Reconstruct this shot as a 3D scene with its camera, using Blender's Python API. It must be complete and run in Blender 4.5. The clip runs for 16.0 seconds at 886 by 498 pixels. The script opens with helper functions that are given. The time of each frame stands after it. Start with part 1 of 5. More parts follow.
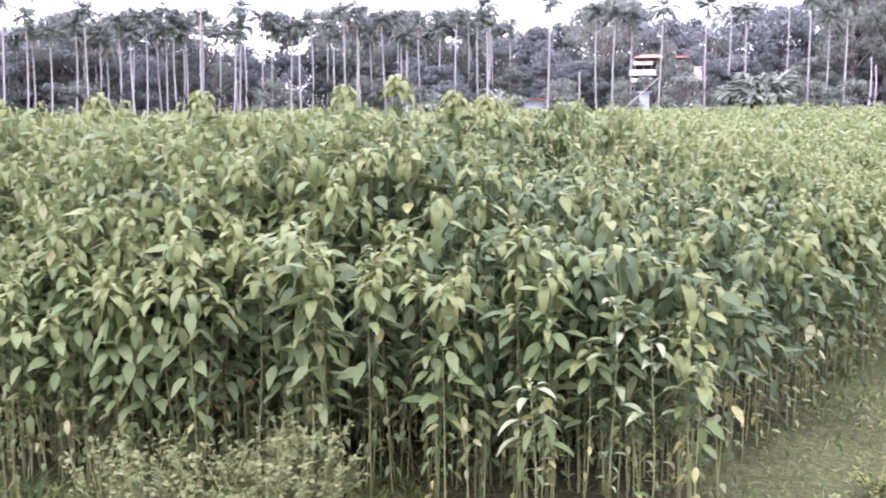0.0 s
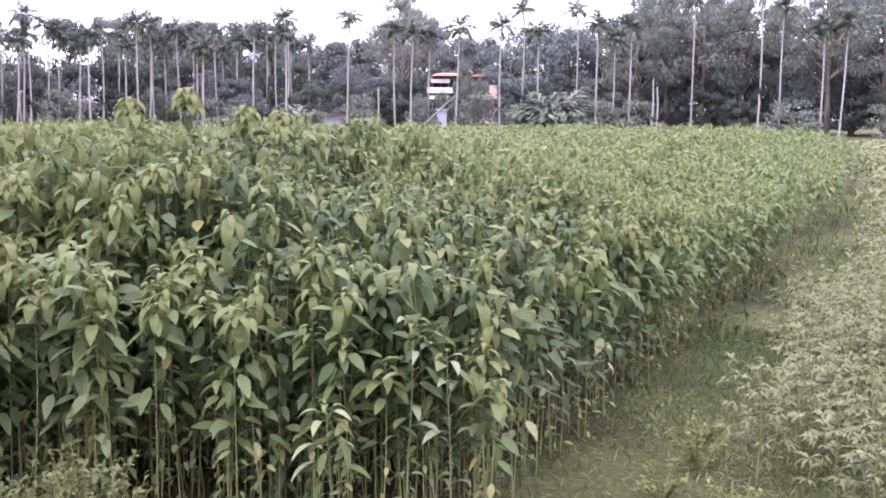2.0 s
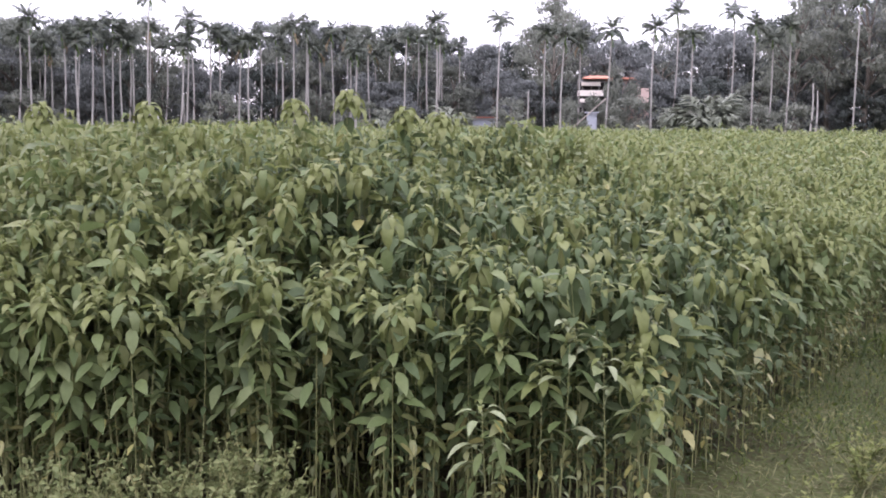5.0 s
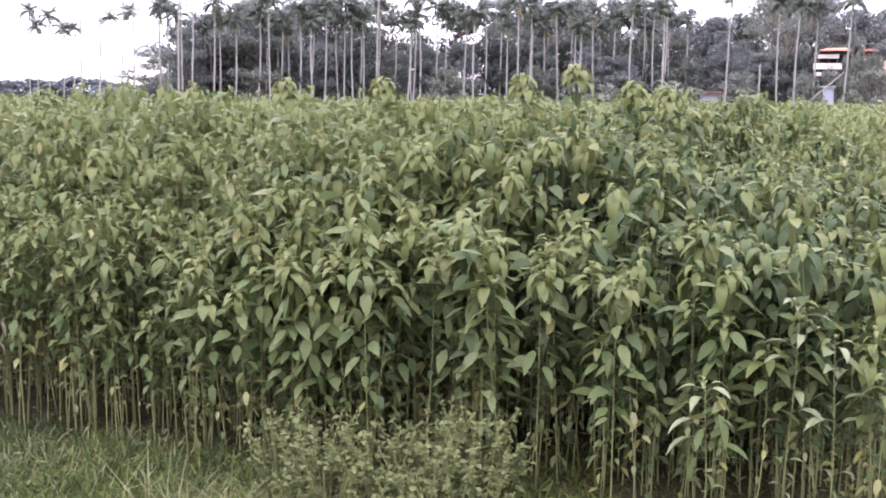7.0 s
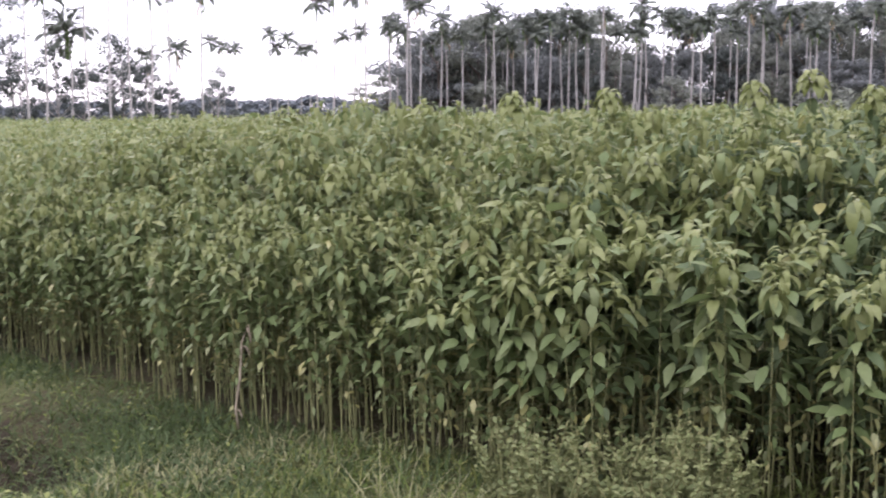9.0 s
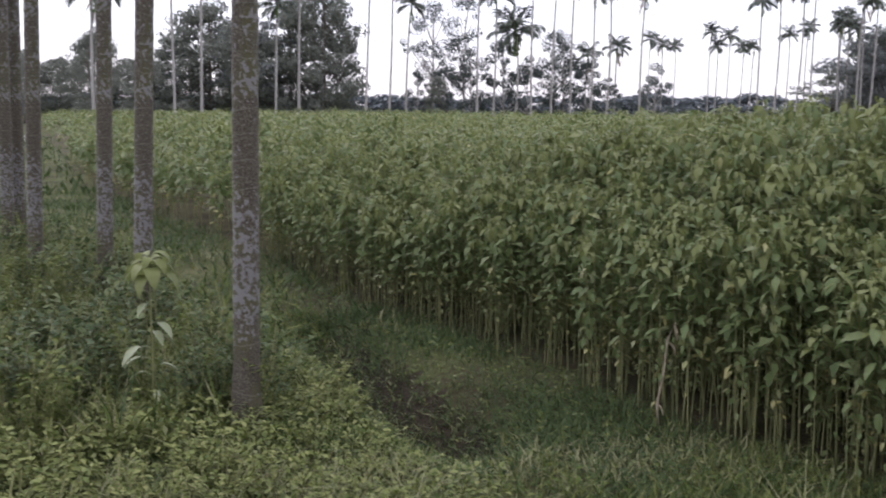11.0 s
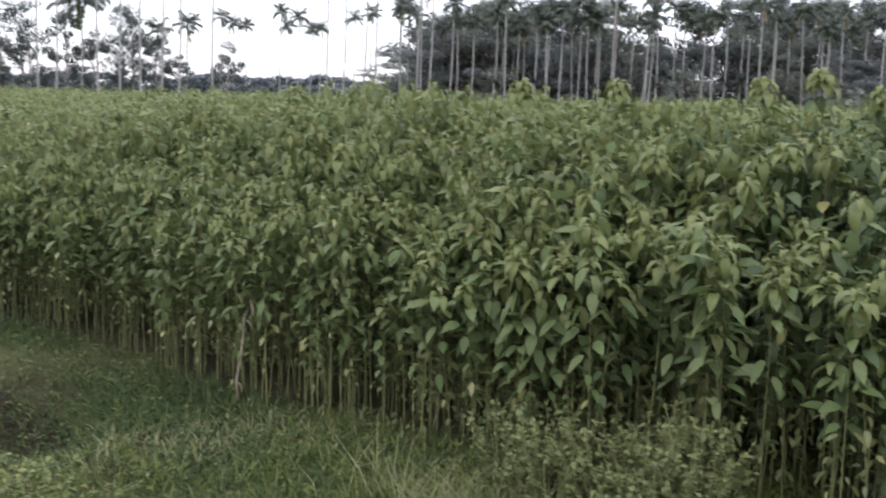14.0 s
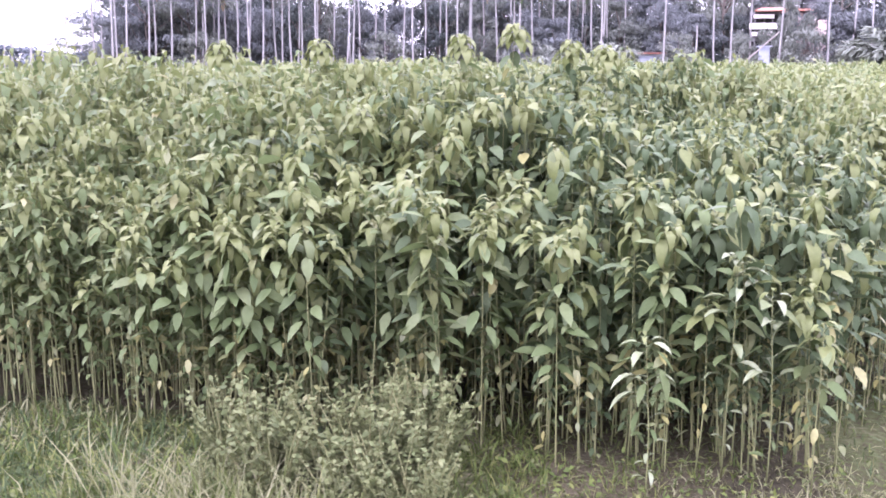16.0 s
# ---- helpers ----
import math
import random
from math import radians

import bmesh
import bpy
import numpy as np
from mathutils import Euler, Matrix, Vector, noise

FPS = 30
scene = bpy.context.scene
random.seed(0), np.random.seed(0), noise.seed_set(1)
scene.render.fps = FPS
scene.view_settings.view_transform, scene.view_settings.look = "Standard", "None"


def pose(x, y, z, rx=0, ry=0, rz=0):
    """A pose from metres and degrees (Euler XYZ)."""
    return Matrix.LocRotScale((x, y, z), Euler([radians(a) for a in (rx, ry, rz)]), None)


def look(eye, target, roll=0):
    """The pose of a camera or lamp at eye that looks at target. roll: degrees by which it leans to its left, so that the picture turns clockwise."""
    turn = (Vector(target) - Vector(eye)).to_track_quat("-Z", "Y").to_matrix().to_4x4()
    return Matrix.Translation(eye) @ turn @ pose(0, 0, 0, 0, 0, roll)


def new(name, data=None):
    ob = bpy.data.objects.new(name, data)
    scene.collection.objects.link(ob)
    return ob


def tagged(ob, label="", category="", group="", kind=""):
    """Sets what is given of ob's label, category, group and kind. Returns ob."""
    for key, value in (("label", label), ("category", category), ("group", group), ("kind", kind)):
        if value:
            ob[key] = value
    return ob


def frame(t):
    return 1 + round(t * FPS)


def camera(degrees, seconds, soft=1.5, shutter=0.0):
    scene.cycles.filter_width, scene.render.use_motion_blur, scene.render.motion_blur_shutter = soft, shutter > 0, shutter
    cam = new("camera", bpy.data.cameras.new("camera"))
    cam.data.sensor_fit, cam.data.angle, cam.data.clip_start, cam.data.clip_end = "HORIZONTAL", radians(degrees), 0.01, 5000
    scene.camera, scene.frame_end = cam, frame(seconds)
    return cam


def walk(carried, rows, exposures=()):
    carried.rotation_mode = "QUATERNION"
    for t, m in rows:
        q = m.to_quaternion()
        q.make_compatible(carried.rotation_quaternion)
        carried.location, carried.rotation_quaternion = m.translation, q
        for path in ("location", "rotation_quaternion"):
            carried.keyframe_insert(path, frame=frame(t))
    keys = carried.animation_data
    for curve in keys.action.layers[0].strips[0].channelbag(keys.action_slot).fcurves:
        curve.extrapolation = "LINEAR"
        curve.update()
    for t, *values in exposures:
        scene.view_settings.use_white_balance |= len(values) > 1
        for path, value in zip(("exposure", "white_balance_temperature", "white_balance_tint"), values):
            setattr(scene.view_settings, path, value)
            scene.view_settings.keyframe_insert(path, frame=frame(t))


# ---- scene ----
# A jute field seen from its corner by a camera that turns on the spot: areca palms and woods behind it.
from math import sin, cos, pi

cam = camera(44.0, 16.0, soft=1.8, shutter=0.25)
EYE = 1.6                     # height of the camera above the ground
# seconds, eye offset x y z, yaw, pitch, lean to the left
PATH = [
    (0.0, 0.02, 0.003, 0.005, 0.0, -7.53, -0.66),
    (0.5, 0.066, 0.007, 0.001, -3.75, -7.63, -0.82),
    (1.0, 0.073, 0.027, 0.006, -7.28, -7.96, 0.13),
    (1.5, 0.067, 0.054, 0.003, -9.91, -7.0, -0.44),
    (2.0, 0.051, 0.077, 0.007, -10.47, -6.77, 0.19),
    (2.5, 0.029, 0.081, 0.014, -9.16, -4.64, 0.68),
    (3.0, 0.022, 0.071, 0.011, -7.35, -5.28, 0.56),
    (5.3, 0.003, 0.079, 0.003, -1.46, -6.69, 0.23),
    (5.5, 0.004, 0.075, -0.0, -0.46, -6.69, 0.0),
    (6.0, -0.001, 0.063, 0.001, 0.97, -6.91, 0.3),
    (6.5, -0.015, 0.048, 0.001, 4.56, -7.26, 0.42),
    (7.0, -0.014, 0.002, -0.0, 8.72, -8.03, 0.37),
    (7.5, -0.016, 0.011, 0.002, 9.88, -7.74, -0.01),
    (8.0, -0.014, 0.007, 0.007, 10.24, -7.55, -0.85),
    (8.5, -0.02, -0.008, 0.004, 14.89, -7.06, -1.14),
    (9.0, -0.016, -0.03, 0.001, 20.46, -7.34, -0.99),
    (9.5, -0.014, -0.042, -0.002, 25.38, -7.56, -0.42),
    (10.0, -0.031, -0.045, -0.004, 29.99, -7.53, 0.21),
    (10.2, -0.043, -0.046, -0.006, 32.91, -8.29, 0.23),
    (10.6, -0.042, -0.05, -0.005, 38.2, -8.01, 0.22),
    (11.0, -0.038, -0.059, -0.004, 42.6, -7.33, 0.19),
    (11.4, -0.035, -0.07, -0.002, 45.9, -6.5, 0.16),
    (11.7, -0.032, -0.077, -0.0, 47.2, -5.92, 0.14),
    (12.0, -0.03, -0.083, 0.001, 47.0, -5.5, 0.13),
    (12.3, -0.029, -0.085, 0.001, 44.84, -5.34, 0.12),
    (12.5, -0.027, -0.082, 0.0, 42.49, -5.4, 0.6),
    (13.0, -0.03, -0.045, -0.004, 36.66, -5.96, 0.79),
    (13.5, -0.006, -0.073, 0.001, 28.4, -6.34, 1.05),
    (14.0, -0.006, -0.072, -0.002, 20.63, -8.14, 1.25),
    (14.5, -0.023, -0.065, -0.006, 14.56, -9.58, 0.53),
    (15.0, -0.004, -0.02, -0.01, 9.01, -9.62, -0.1),
    (15.5, -0.003, 0.006, -0.016, 5.58, -9.24, -0.18),
    (16.0, -0.008, 0.017, -0.015, 5.73, -9.86, -0.32),
]


def turned(x, y, z, yaw, pitch, lean):
    return pose(x, y, EYE + z, 0, 0, yaw) @ pose(0, 0, 0, 90 + pitch) @ pose(0, 0, 0, 0, 0, lean)


EXPOSURES = [(0.0, 2.58, 5800, 33), (0.5, 2.28, 5750, 32), (1.0, 2.46, 5800, 32), (1.5, 2.20, 5850, 31), (2.0, 2.07, 5900, 31), (2.5, 1.78, 5850, 31), (3.0, 1.28, 6050, 28), (5.3, 1.68, 6150, 26), (6.0, 1.80, 6150, 27), (7.0, 2.01, 6100, 27), (8.0, 1.95, 6100, 27),
             (8.5, 1.80, 6150, 25), (9.5, 1.63, 6200, 25), (10.2, 1.32, 6100, 22), (12.3, 0.36, 6100, 14), (13.5, 0.45, 6100, 11), (14.0, 1.16, 6100, 12), (14.5, 1.85, 6050, 15), (15.0, 2.19, 5950, 20),
             (15.5, 2.55, 5750, 33), (16.0, 2.70, 5650, 41)]
walk(cam, [(r[0], turned(*r[1:])) for r in PATH], EXPOSURES)

# ---- sky and sun: a bright overcast evening ----
SUN_EL, SUN_ROT = radians(48), radians(265)
world = bpy.data.worlds.new("overcast_sky")
scene.world = world
world.use_nodes = True
wn, wl = world.node_tree.nodes, world.node_tree.links
bg = wn["Background"]
sky = wn.new("ShaderNodeTexSky")
sky.sky_type, sky.sun_disc = "NISHITA", False
sky.sun_elevation, sky.sun_rotation = SUN_EL, SUN_ROT
clear = wn.new("ShaderNodeBackground")
clear.inputs["Strength"].default_value = 0.03
wl.new(sky.outputs[0], clear.inputs["Color"])
bg.inputs["Color"].default_value = (0.98, 0.955, 1.0, 1)
# an overcast sky is brighter overhead than near the horizon
up_dir, up_z, overcast = wn.new("ShaderNodeTexCoord"), wn.new("ShaderNodeSeparateXYZ"), wn.new("ShaderNodeMapRange")
overcast.inputs["To Min"].default_value, overcast.inputs["To Max"].default_value = 0.55, 1.60
wl.new(up_dir.outputs["Generated"], up_z.inputs[0])
wl.new(up_z.outputs["Z"], overcast.inputs["Value"])
wl.new(overcast.outputs[0], bg.inputs["Strength"])
both = wn.new("ShaderNodeAddShader")
wl.new(bg.outputs[0], both.inputs[0])
wl.new(clear.outputs[0], both.inputs[1])
wl.new(both.outputs[0], wn["World Output"].inputs["Surface"])

sun = new("sun", bpy.data.lights.new("sun", "SUN"))
sun.data.energy, sun.data.angle, sun.data.color = 0.8, radians(30), (1.0, 0.97, 0.92)
sun.matrix_world = look((0, 0, 60), (25 * sin(SUN_ROT) * -1, -25 * cos(SUN_ROT) - 0.01, 60 - 25 * math.tan(SUN_EL)))


# ---- materials ----
def tree_of(name):
    m = bpy.data.materials.new(name)
    m.use_nodes = True
    nt = m.node_tree
    return m, nt, nt.nodes, nt.links, nt.nodes["Principled BSDF"]


def ramp(nodes, stops):
    r = nodes.new("ShaderNodeValToRGB")
    el = r.color_ramp.elements
    while len(el) < len(stops):
        el.new(0.5)
    for e, (p, c) in zip(el, stops):
        e.position, e.color = p, (*c, 1)
    return r


def leaf_material(name, colours, single, rough=0.5, through_light=0.25, grain=60.0, gloss=0.45):
    """Leaves: the shade differs from leaf to leaf, with blotches on each. single: each leaf is an object of its own."""
    m, nt, n, l, p = tree_of(name)
    pick = n.new("ShaderNodeObjectInfo") if single else n.new("ShaderNodeNewGeometry")
    out = pick.outputs["Random"] if single else pick.outputs["Random Per Island"]
    k = len(colours) - 1
    r = ramp(n, [(i / k, c) for i, c in enumerate(colours)])
    l.new(out, r.inputs[0])
    pos = n.new("ShaderNodeTexCoord")
    noi = n.new("ShaderNodeTexNoise")
    noi.inputs["Scale"].default_value, noi.inputs["Detail"].default_value = grain, 3
    l.new(pos.outputs["Object"], noi.inputs["Vector"])
    hsv = n.new("ShaderNodeHueSaturation")
    mr = n.new("ShaderNodeMapRange")
    mr.inputs["To Min"].default_value, mr.inputs["To Max"].default_value = 0.82, 1.18
    l.new(noi.outputs["Fac"], mr.inputs["Value"])
    l.new(mr.outputs[0], hsv.inputs["Value"])
    l.new(r.outputs[0], hsv.inputs["Color"])
    l.new(hsv.outputs[0], p.inputs["Base Color"])
    p.inputs["Roughness"].default_value = rough
    p.inputs["Specular IOR Level"].default_value = gloss
    bump = n.new("ShaderNodeBump")
    bump.inputs["Strength"].default_value, bump.inputs["Distance"].default_value = 0.35, 0.004
    l.new(noi.outputs["Fac"], bump.inputs["Height"])
    l.new(bump.outputs[0], p.inputs["Normal"])
    tr = n.new("ShaderNodeBsdfTranslucent")
    l.new(hsv.outputs[0], tr.inputs["Color"])
    mix = n.new("ShaderNodeMixShader")
    mix.inputs[0].default_value = through_light
    l.new(p.outputs[0], mix.inputs[1])
    l.new(tr.outputs[0], mix.inputs[2])
    l.new(mix.outputs[0], n["Material Output"].inputs["Surface"])
    return m


def noise_material(name, stops, scale, rough=0.85, bump=0.4, dist=0.02, fine=8.0, stretch=(1, 1, 1), metal=0.0):
    """A surface with two scales of noise: broad blotches and a fine grain."""
    m, nt, n, l, p = tree_of(name)
    pos = n.new("ShaderNodeTexCoord")
    mp = n.new("ShaderNodeMapping")
    mp.inputs["Scale"].default_value = stretch
    l.new(pos.outputs["Object"], mp.inputs["Vector"])
    a, b = n.new("ShaderNodeTexNoise"), n.new("ShaderNodeTexNoise")
    a.inputs["Scale"].default_value, b.inputs["Scale"].default_value = scale, scale * fine
    a.inputs["Detail"].default_value = b.inputs["Detail"].default_value = 5
    l.new(mp.outputs[0], a.inputs["Vector"])
    l.new(mp.outputs[0], b.inputs["Vector"])
    mix = n.new("ShaderNodeMath")
    mix.operation = "MULTIPLY_ADD"
    mix.inputs[1].default_value = 0.45
    l.new(b.outputs["Fac"], mix.inputs[0])
    half = n.new("ShaderNodeMath")
    half.operation = "MULTIPLY"
    half.inputs[1].default_value = 0.55
    l.new(a.outputs["Fac"], half.inputs[0])
    l.new(half.outputs[0], mix.inputs[2])
    r = ramp(n, stops)
    l.new(mix.outputs[0], r.inputs[0])
    l.new(r.outputs[0], p.inputs["Base Color"])
    p.inputs["Roughness"].default_value, p.inputs["Metallic"].default_value = rough, metal
    p.inputs["Specular IOR Level"].default_value = 0.08
    bm = n.new("ShaderNodeBump")
    bm.inputs["Strength"].default_value, bm.inputs["Distance"].default_value = bump, dist
    l.new(mix.outputs[0], bm.inputs["Height"])
    l.new(bm.outputs[0], p.inputs["Normal"])
    return m


MATURE = [(0.081, 0.113, 0.040), (0.094, 0.127, 0.046), (0.109, 0.140, 0.053), (0.134, 0.160, 0.070)]
YOUNG = [(0.124, 0.147, 0.050), (0.142, 0.164, 0.057), (0.162, 0.180, 0.070)]
OLD = [(0.130, 0.152, 0.060), (0.175, 0.188, 0.074), (0.215, 0.210, 0.078), (0.25, 0.235, 0.075)]
M_MATURE = leaf_material("jute_leaf_mature", MATURE, False, 0.55, 0.33, gloss=0.2)
M_YOUNG = leaf_material("jute_leaf_young", YOUNG, False, through_light=0.38, gloss=0.2)
M_OLD = leaf_material("jute_leaf_old", OLD, False, through_light=0.3)
M_MATURE1 = leaf_material("jute_leaf_single", MATURE, True, 0.55, 0.33, grain=6.0, gloss=0.2)
M_YOUNG1 = leaf_material("jute_leaf_tip_single", YOUNG, True, through_light=0.38, grain=6.0, gloss=0.2)
M_OLD1 = leaf_material("jute_leaf_yellowed", OLD, True, through_light=0.3, grain=6.0)
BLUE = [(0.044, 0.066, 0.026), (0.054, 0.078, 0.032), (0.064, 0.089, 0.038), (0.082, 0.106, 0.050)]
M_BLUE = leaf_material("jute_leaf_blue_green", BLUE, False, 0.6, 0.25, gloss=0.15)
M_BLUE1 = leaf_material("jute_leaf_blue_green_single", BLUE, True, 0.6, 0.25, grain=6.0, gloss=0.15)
M_PALE1 = leaf_material("jute_leaf_pale", [(0.150, 0.178, 0.085), (0.18, 0.205, 0.11), (0.13, 0.158, 0.070)], True, grain=6.0)
M_STEM = noise_material("jute_stem_bark", [(0.3, (0.115, 0.130, 0.052)), (0.55, (0.165, 0.168, 0.074)), (0.75, (0.215, 0.192, 0.102))], 6.0, 0.6, 0.2, 0.002, 10, (1, 1, 0.3))
M_GRASS = leaf_material("grass_blades", [(0.048, 0.072, 0.017), (0.068, 0.095, 0.021), (0.094, 0.118, 0.028), (0.140, 0.148, 0.046)], False, 0.65, 0.3, 3.0, 0.15)
M_GRASS_DEEP = leaf_material("deep_green_grass_blades", [(0.032, 0.052, 0.019), (0.046, 0.070, 0.025), (0.068, 0.092, 0.035)], False, 0.65, 0.3, 3.0, 0.15)
M_WEED = leaf_material("weed_leaves", [(0.074, 0.093, 0.033), (0.098, 0.115, 0.041), (0.132, 0.146, 0.060)], False, 0.65, 0.28, 30.0, 0.2)
M_WEED_DARK = leaf_material("dark_weed_leaves", [(0.034, 0.056, 0.022), (0.056, 0.080, 0.030), (0.098, 0.118, 0.046)], False, 0.6, 0.25, 30.0, 0.15)
M_PALMATE = leaf_material("palmate_leaves", [(0.100, 0.116, 0.045), (0.130, 0.144, 0.060), (0.172, 0.181, 0.096)], False, 0.6, 0.28, 30.0, 0.22)
# distance haze put into the wood's leaf colours: greyer, bluer, paler than foliage
M_TREE_HAZED = leaf_material("hazed_tree_leaves", [(0.126, 0.138, 0.136), (0.144, 0.155, 0.151), (0.164, 0.174, 0.168)], False, 0.75, 0.3, 1.5, 0.12)
M_TREE_OLIVE_HAZED = leaf_material("hazed_olive_leaves", [(0.120, 0.132, 0.110), (0.138, 0.150, 0.124), (0.158, 0.168, 0.140)], False, 0.75, 0.3, 1.5, 0.12)
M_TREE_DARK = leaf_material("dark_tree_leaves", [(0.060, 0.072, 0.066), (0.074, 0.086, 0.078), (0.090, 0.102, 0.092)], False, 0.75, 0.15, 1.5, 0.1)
M_TREE_LIGHT_HAZED = leaf_material("hazed_light_leaves", [(0.140, 0.152, 0.128), (0.162, 0.175, 0.145), (0.190, 0.200, 0.165)], False, 0.75, 0.35, 1.5, 0.12)
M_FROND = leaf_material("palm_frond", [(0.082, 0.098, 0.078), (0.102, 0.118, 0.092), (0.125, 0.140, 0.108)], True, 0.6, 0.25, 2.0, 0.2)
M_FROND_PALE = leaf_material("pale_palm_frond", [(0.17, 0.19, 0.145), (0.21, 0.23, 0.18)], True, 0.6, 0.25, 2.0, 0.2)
M_FROND_DRY = leaf_material("dry_palm_frond", [(0.20, 0.15, 0.09), (0.27, 0.21, 0.13)], True, 0.8, 0.15, 2.0)
M_BARK = noise_material("tree_bark", [(0.3, (0.07, 0.06, 0.05)), (0.7, (0.17, 0.15, 0.125))], 1.2, 0.9, 0.6, 0.05, 8, (1, 1, 0.3))
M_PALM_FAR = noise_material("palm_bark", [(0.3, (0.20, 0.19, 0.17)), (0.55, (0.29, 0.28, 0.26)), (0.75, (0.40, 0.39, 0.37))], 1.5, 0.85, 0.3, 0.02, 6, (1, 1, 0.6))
M_SHAFT = noise_material("crownshaft_green", [(0.3, (0.08, 0.13, 0.05)), (0.7, (0.14, 0.19, 0.08))], 2.0, 0.45, 0.1, 0.01)
M_GROUND = noise_material("grassy_soil", [(0.36, (0.026, 0.022, 0.013)), (0.45, (0.046, 0.044, 0.021)), (0.53, (0.052, 0.062, 0.022)), (0.64, (0.100, 0.092, 0.050))], 0.9, 0.95, 1.0, 0.04, 40)
M_DITCH_SOIL = noise_material("dark_ditch_soil", [(0.36, (0.012, 0.010, 0.007)), (0.5, (0.024, 0.019, 0.012)), (0.62, (0.046, 0.038, 0.025))], 1.6, 0.9, 1.0, 0.04, 28)
M_SOIL = noise_material("field_soil", [(0.36, (0.026, 0.023, 0.013)), (0.5, (0.047, 0.042, 0.023)), (0.62, (0.082, 0.072, 0.042))], 1.6, 0.95, 1.0, 0.04, 28)
M_WALL = noise_material("white_wall_paint", [(0.3, (0.70, 0.62, 0.56)), (0.7, (0.82, 0.75, 0.69))], 0.5, 0.8, 0.1, 0.01)
# grey holds the verandah shade on the house wall behind the balconies
M_SHADED_WALL = noise_material("shaded_grey_wall", [(0.3, (0.16, 0.15, 0.15)), (0.7, (0.26, 0.25, 0.24))], 0.5, 0.85, 0.2, 0.01)
M_ROOF = noise_material("red_roof_tiles", [(0.3, (0.40, 0.17, 0.12)), (0.7, (0.52, 0.26, 0.19))], 0.8, 0.75, 0.2, 0.02)
M_DARK = noise_material("shaded_opening", [(0.3, (0.03, 0.03, 0.03)), (0.7, (0.06, 0.055, 0.05))], 0.8, 0.6, 0.1, 0.01)
M_BEIGE = noise_material("beige_plaster", [(0.3, (0.46, 0.34, 0.30)), (0.7, (0.58, 0.45, 0.40))], 0.5, 0.85, 0.1, 0.01)
M_SHEET = noise_material("grey_tin_sheet", [(0.3, (0.26, 0.28, 0.31)), (0.7, (0.40, 0.42, 0.46))], 0.5, 0.5, 0.2, 0.02, 6, (6, 1, 1))
M_WOOD = noise_material("grey_timber", [(0.3, (0.20, 0.18, 0.15)), (0.7, (0.36, 0.33, 0.29))], 1.0, 0.85, 0.3, 0.02)
M_DRY = leaf_material("dry_grass_blades", [(0.105, 0.112, 0.040), (0.138, 0.140, 0.055), (0.180, 0.174, 0.082)], False, 0.6, 0.25, 3.0)
M_HERB = leaf_material("low_herb_leaves", [(0.090, 0.115, 0.034), (0.135, 0.158, 0.048), (0.205, 0.218, 0.080)], False, 0.65, 0.3, 30.0, 0.15)
M_RUST = noise_material("rusty_sheet", [(0.3, (0.16, 0.07, 0.05)), (0.7, (0.26, 0.12, 0.09))], 0.8, 0.7, 0.2, 0.02)
# far tree line: blue of the hazy air mixed into its leaf colour
M_HILL_HAZED = leaf_material("hazed_distant_wood", [(0.092, 0.106, 0.112), (0.110, 0.124, 0.128)], False, 0.9, 0.15, 0.4, 0.04)


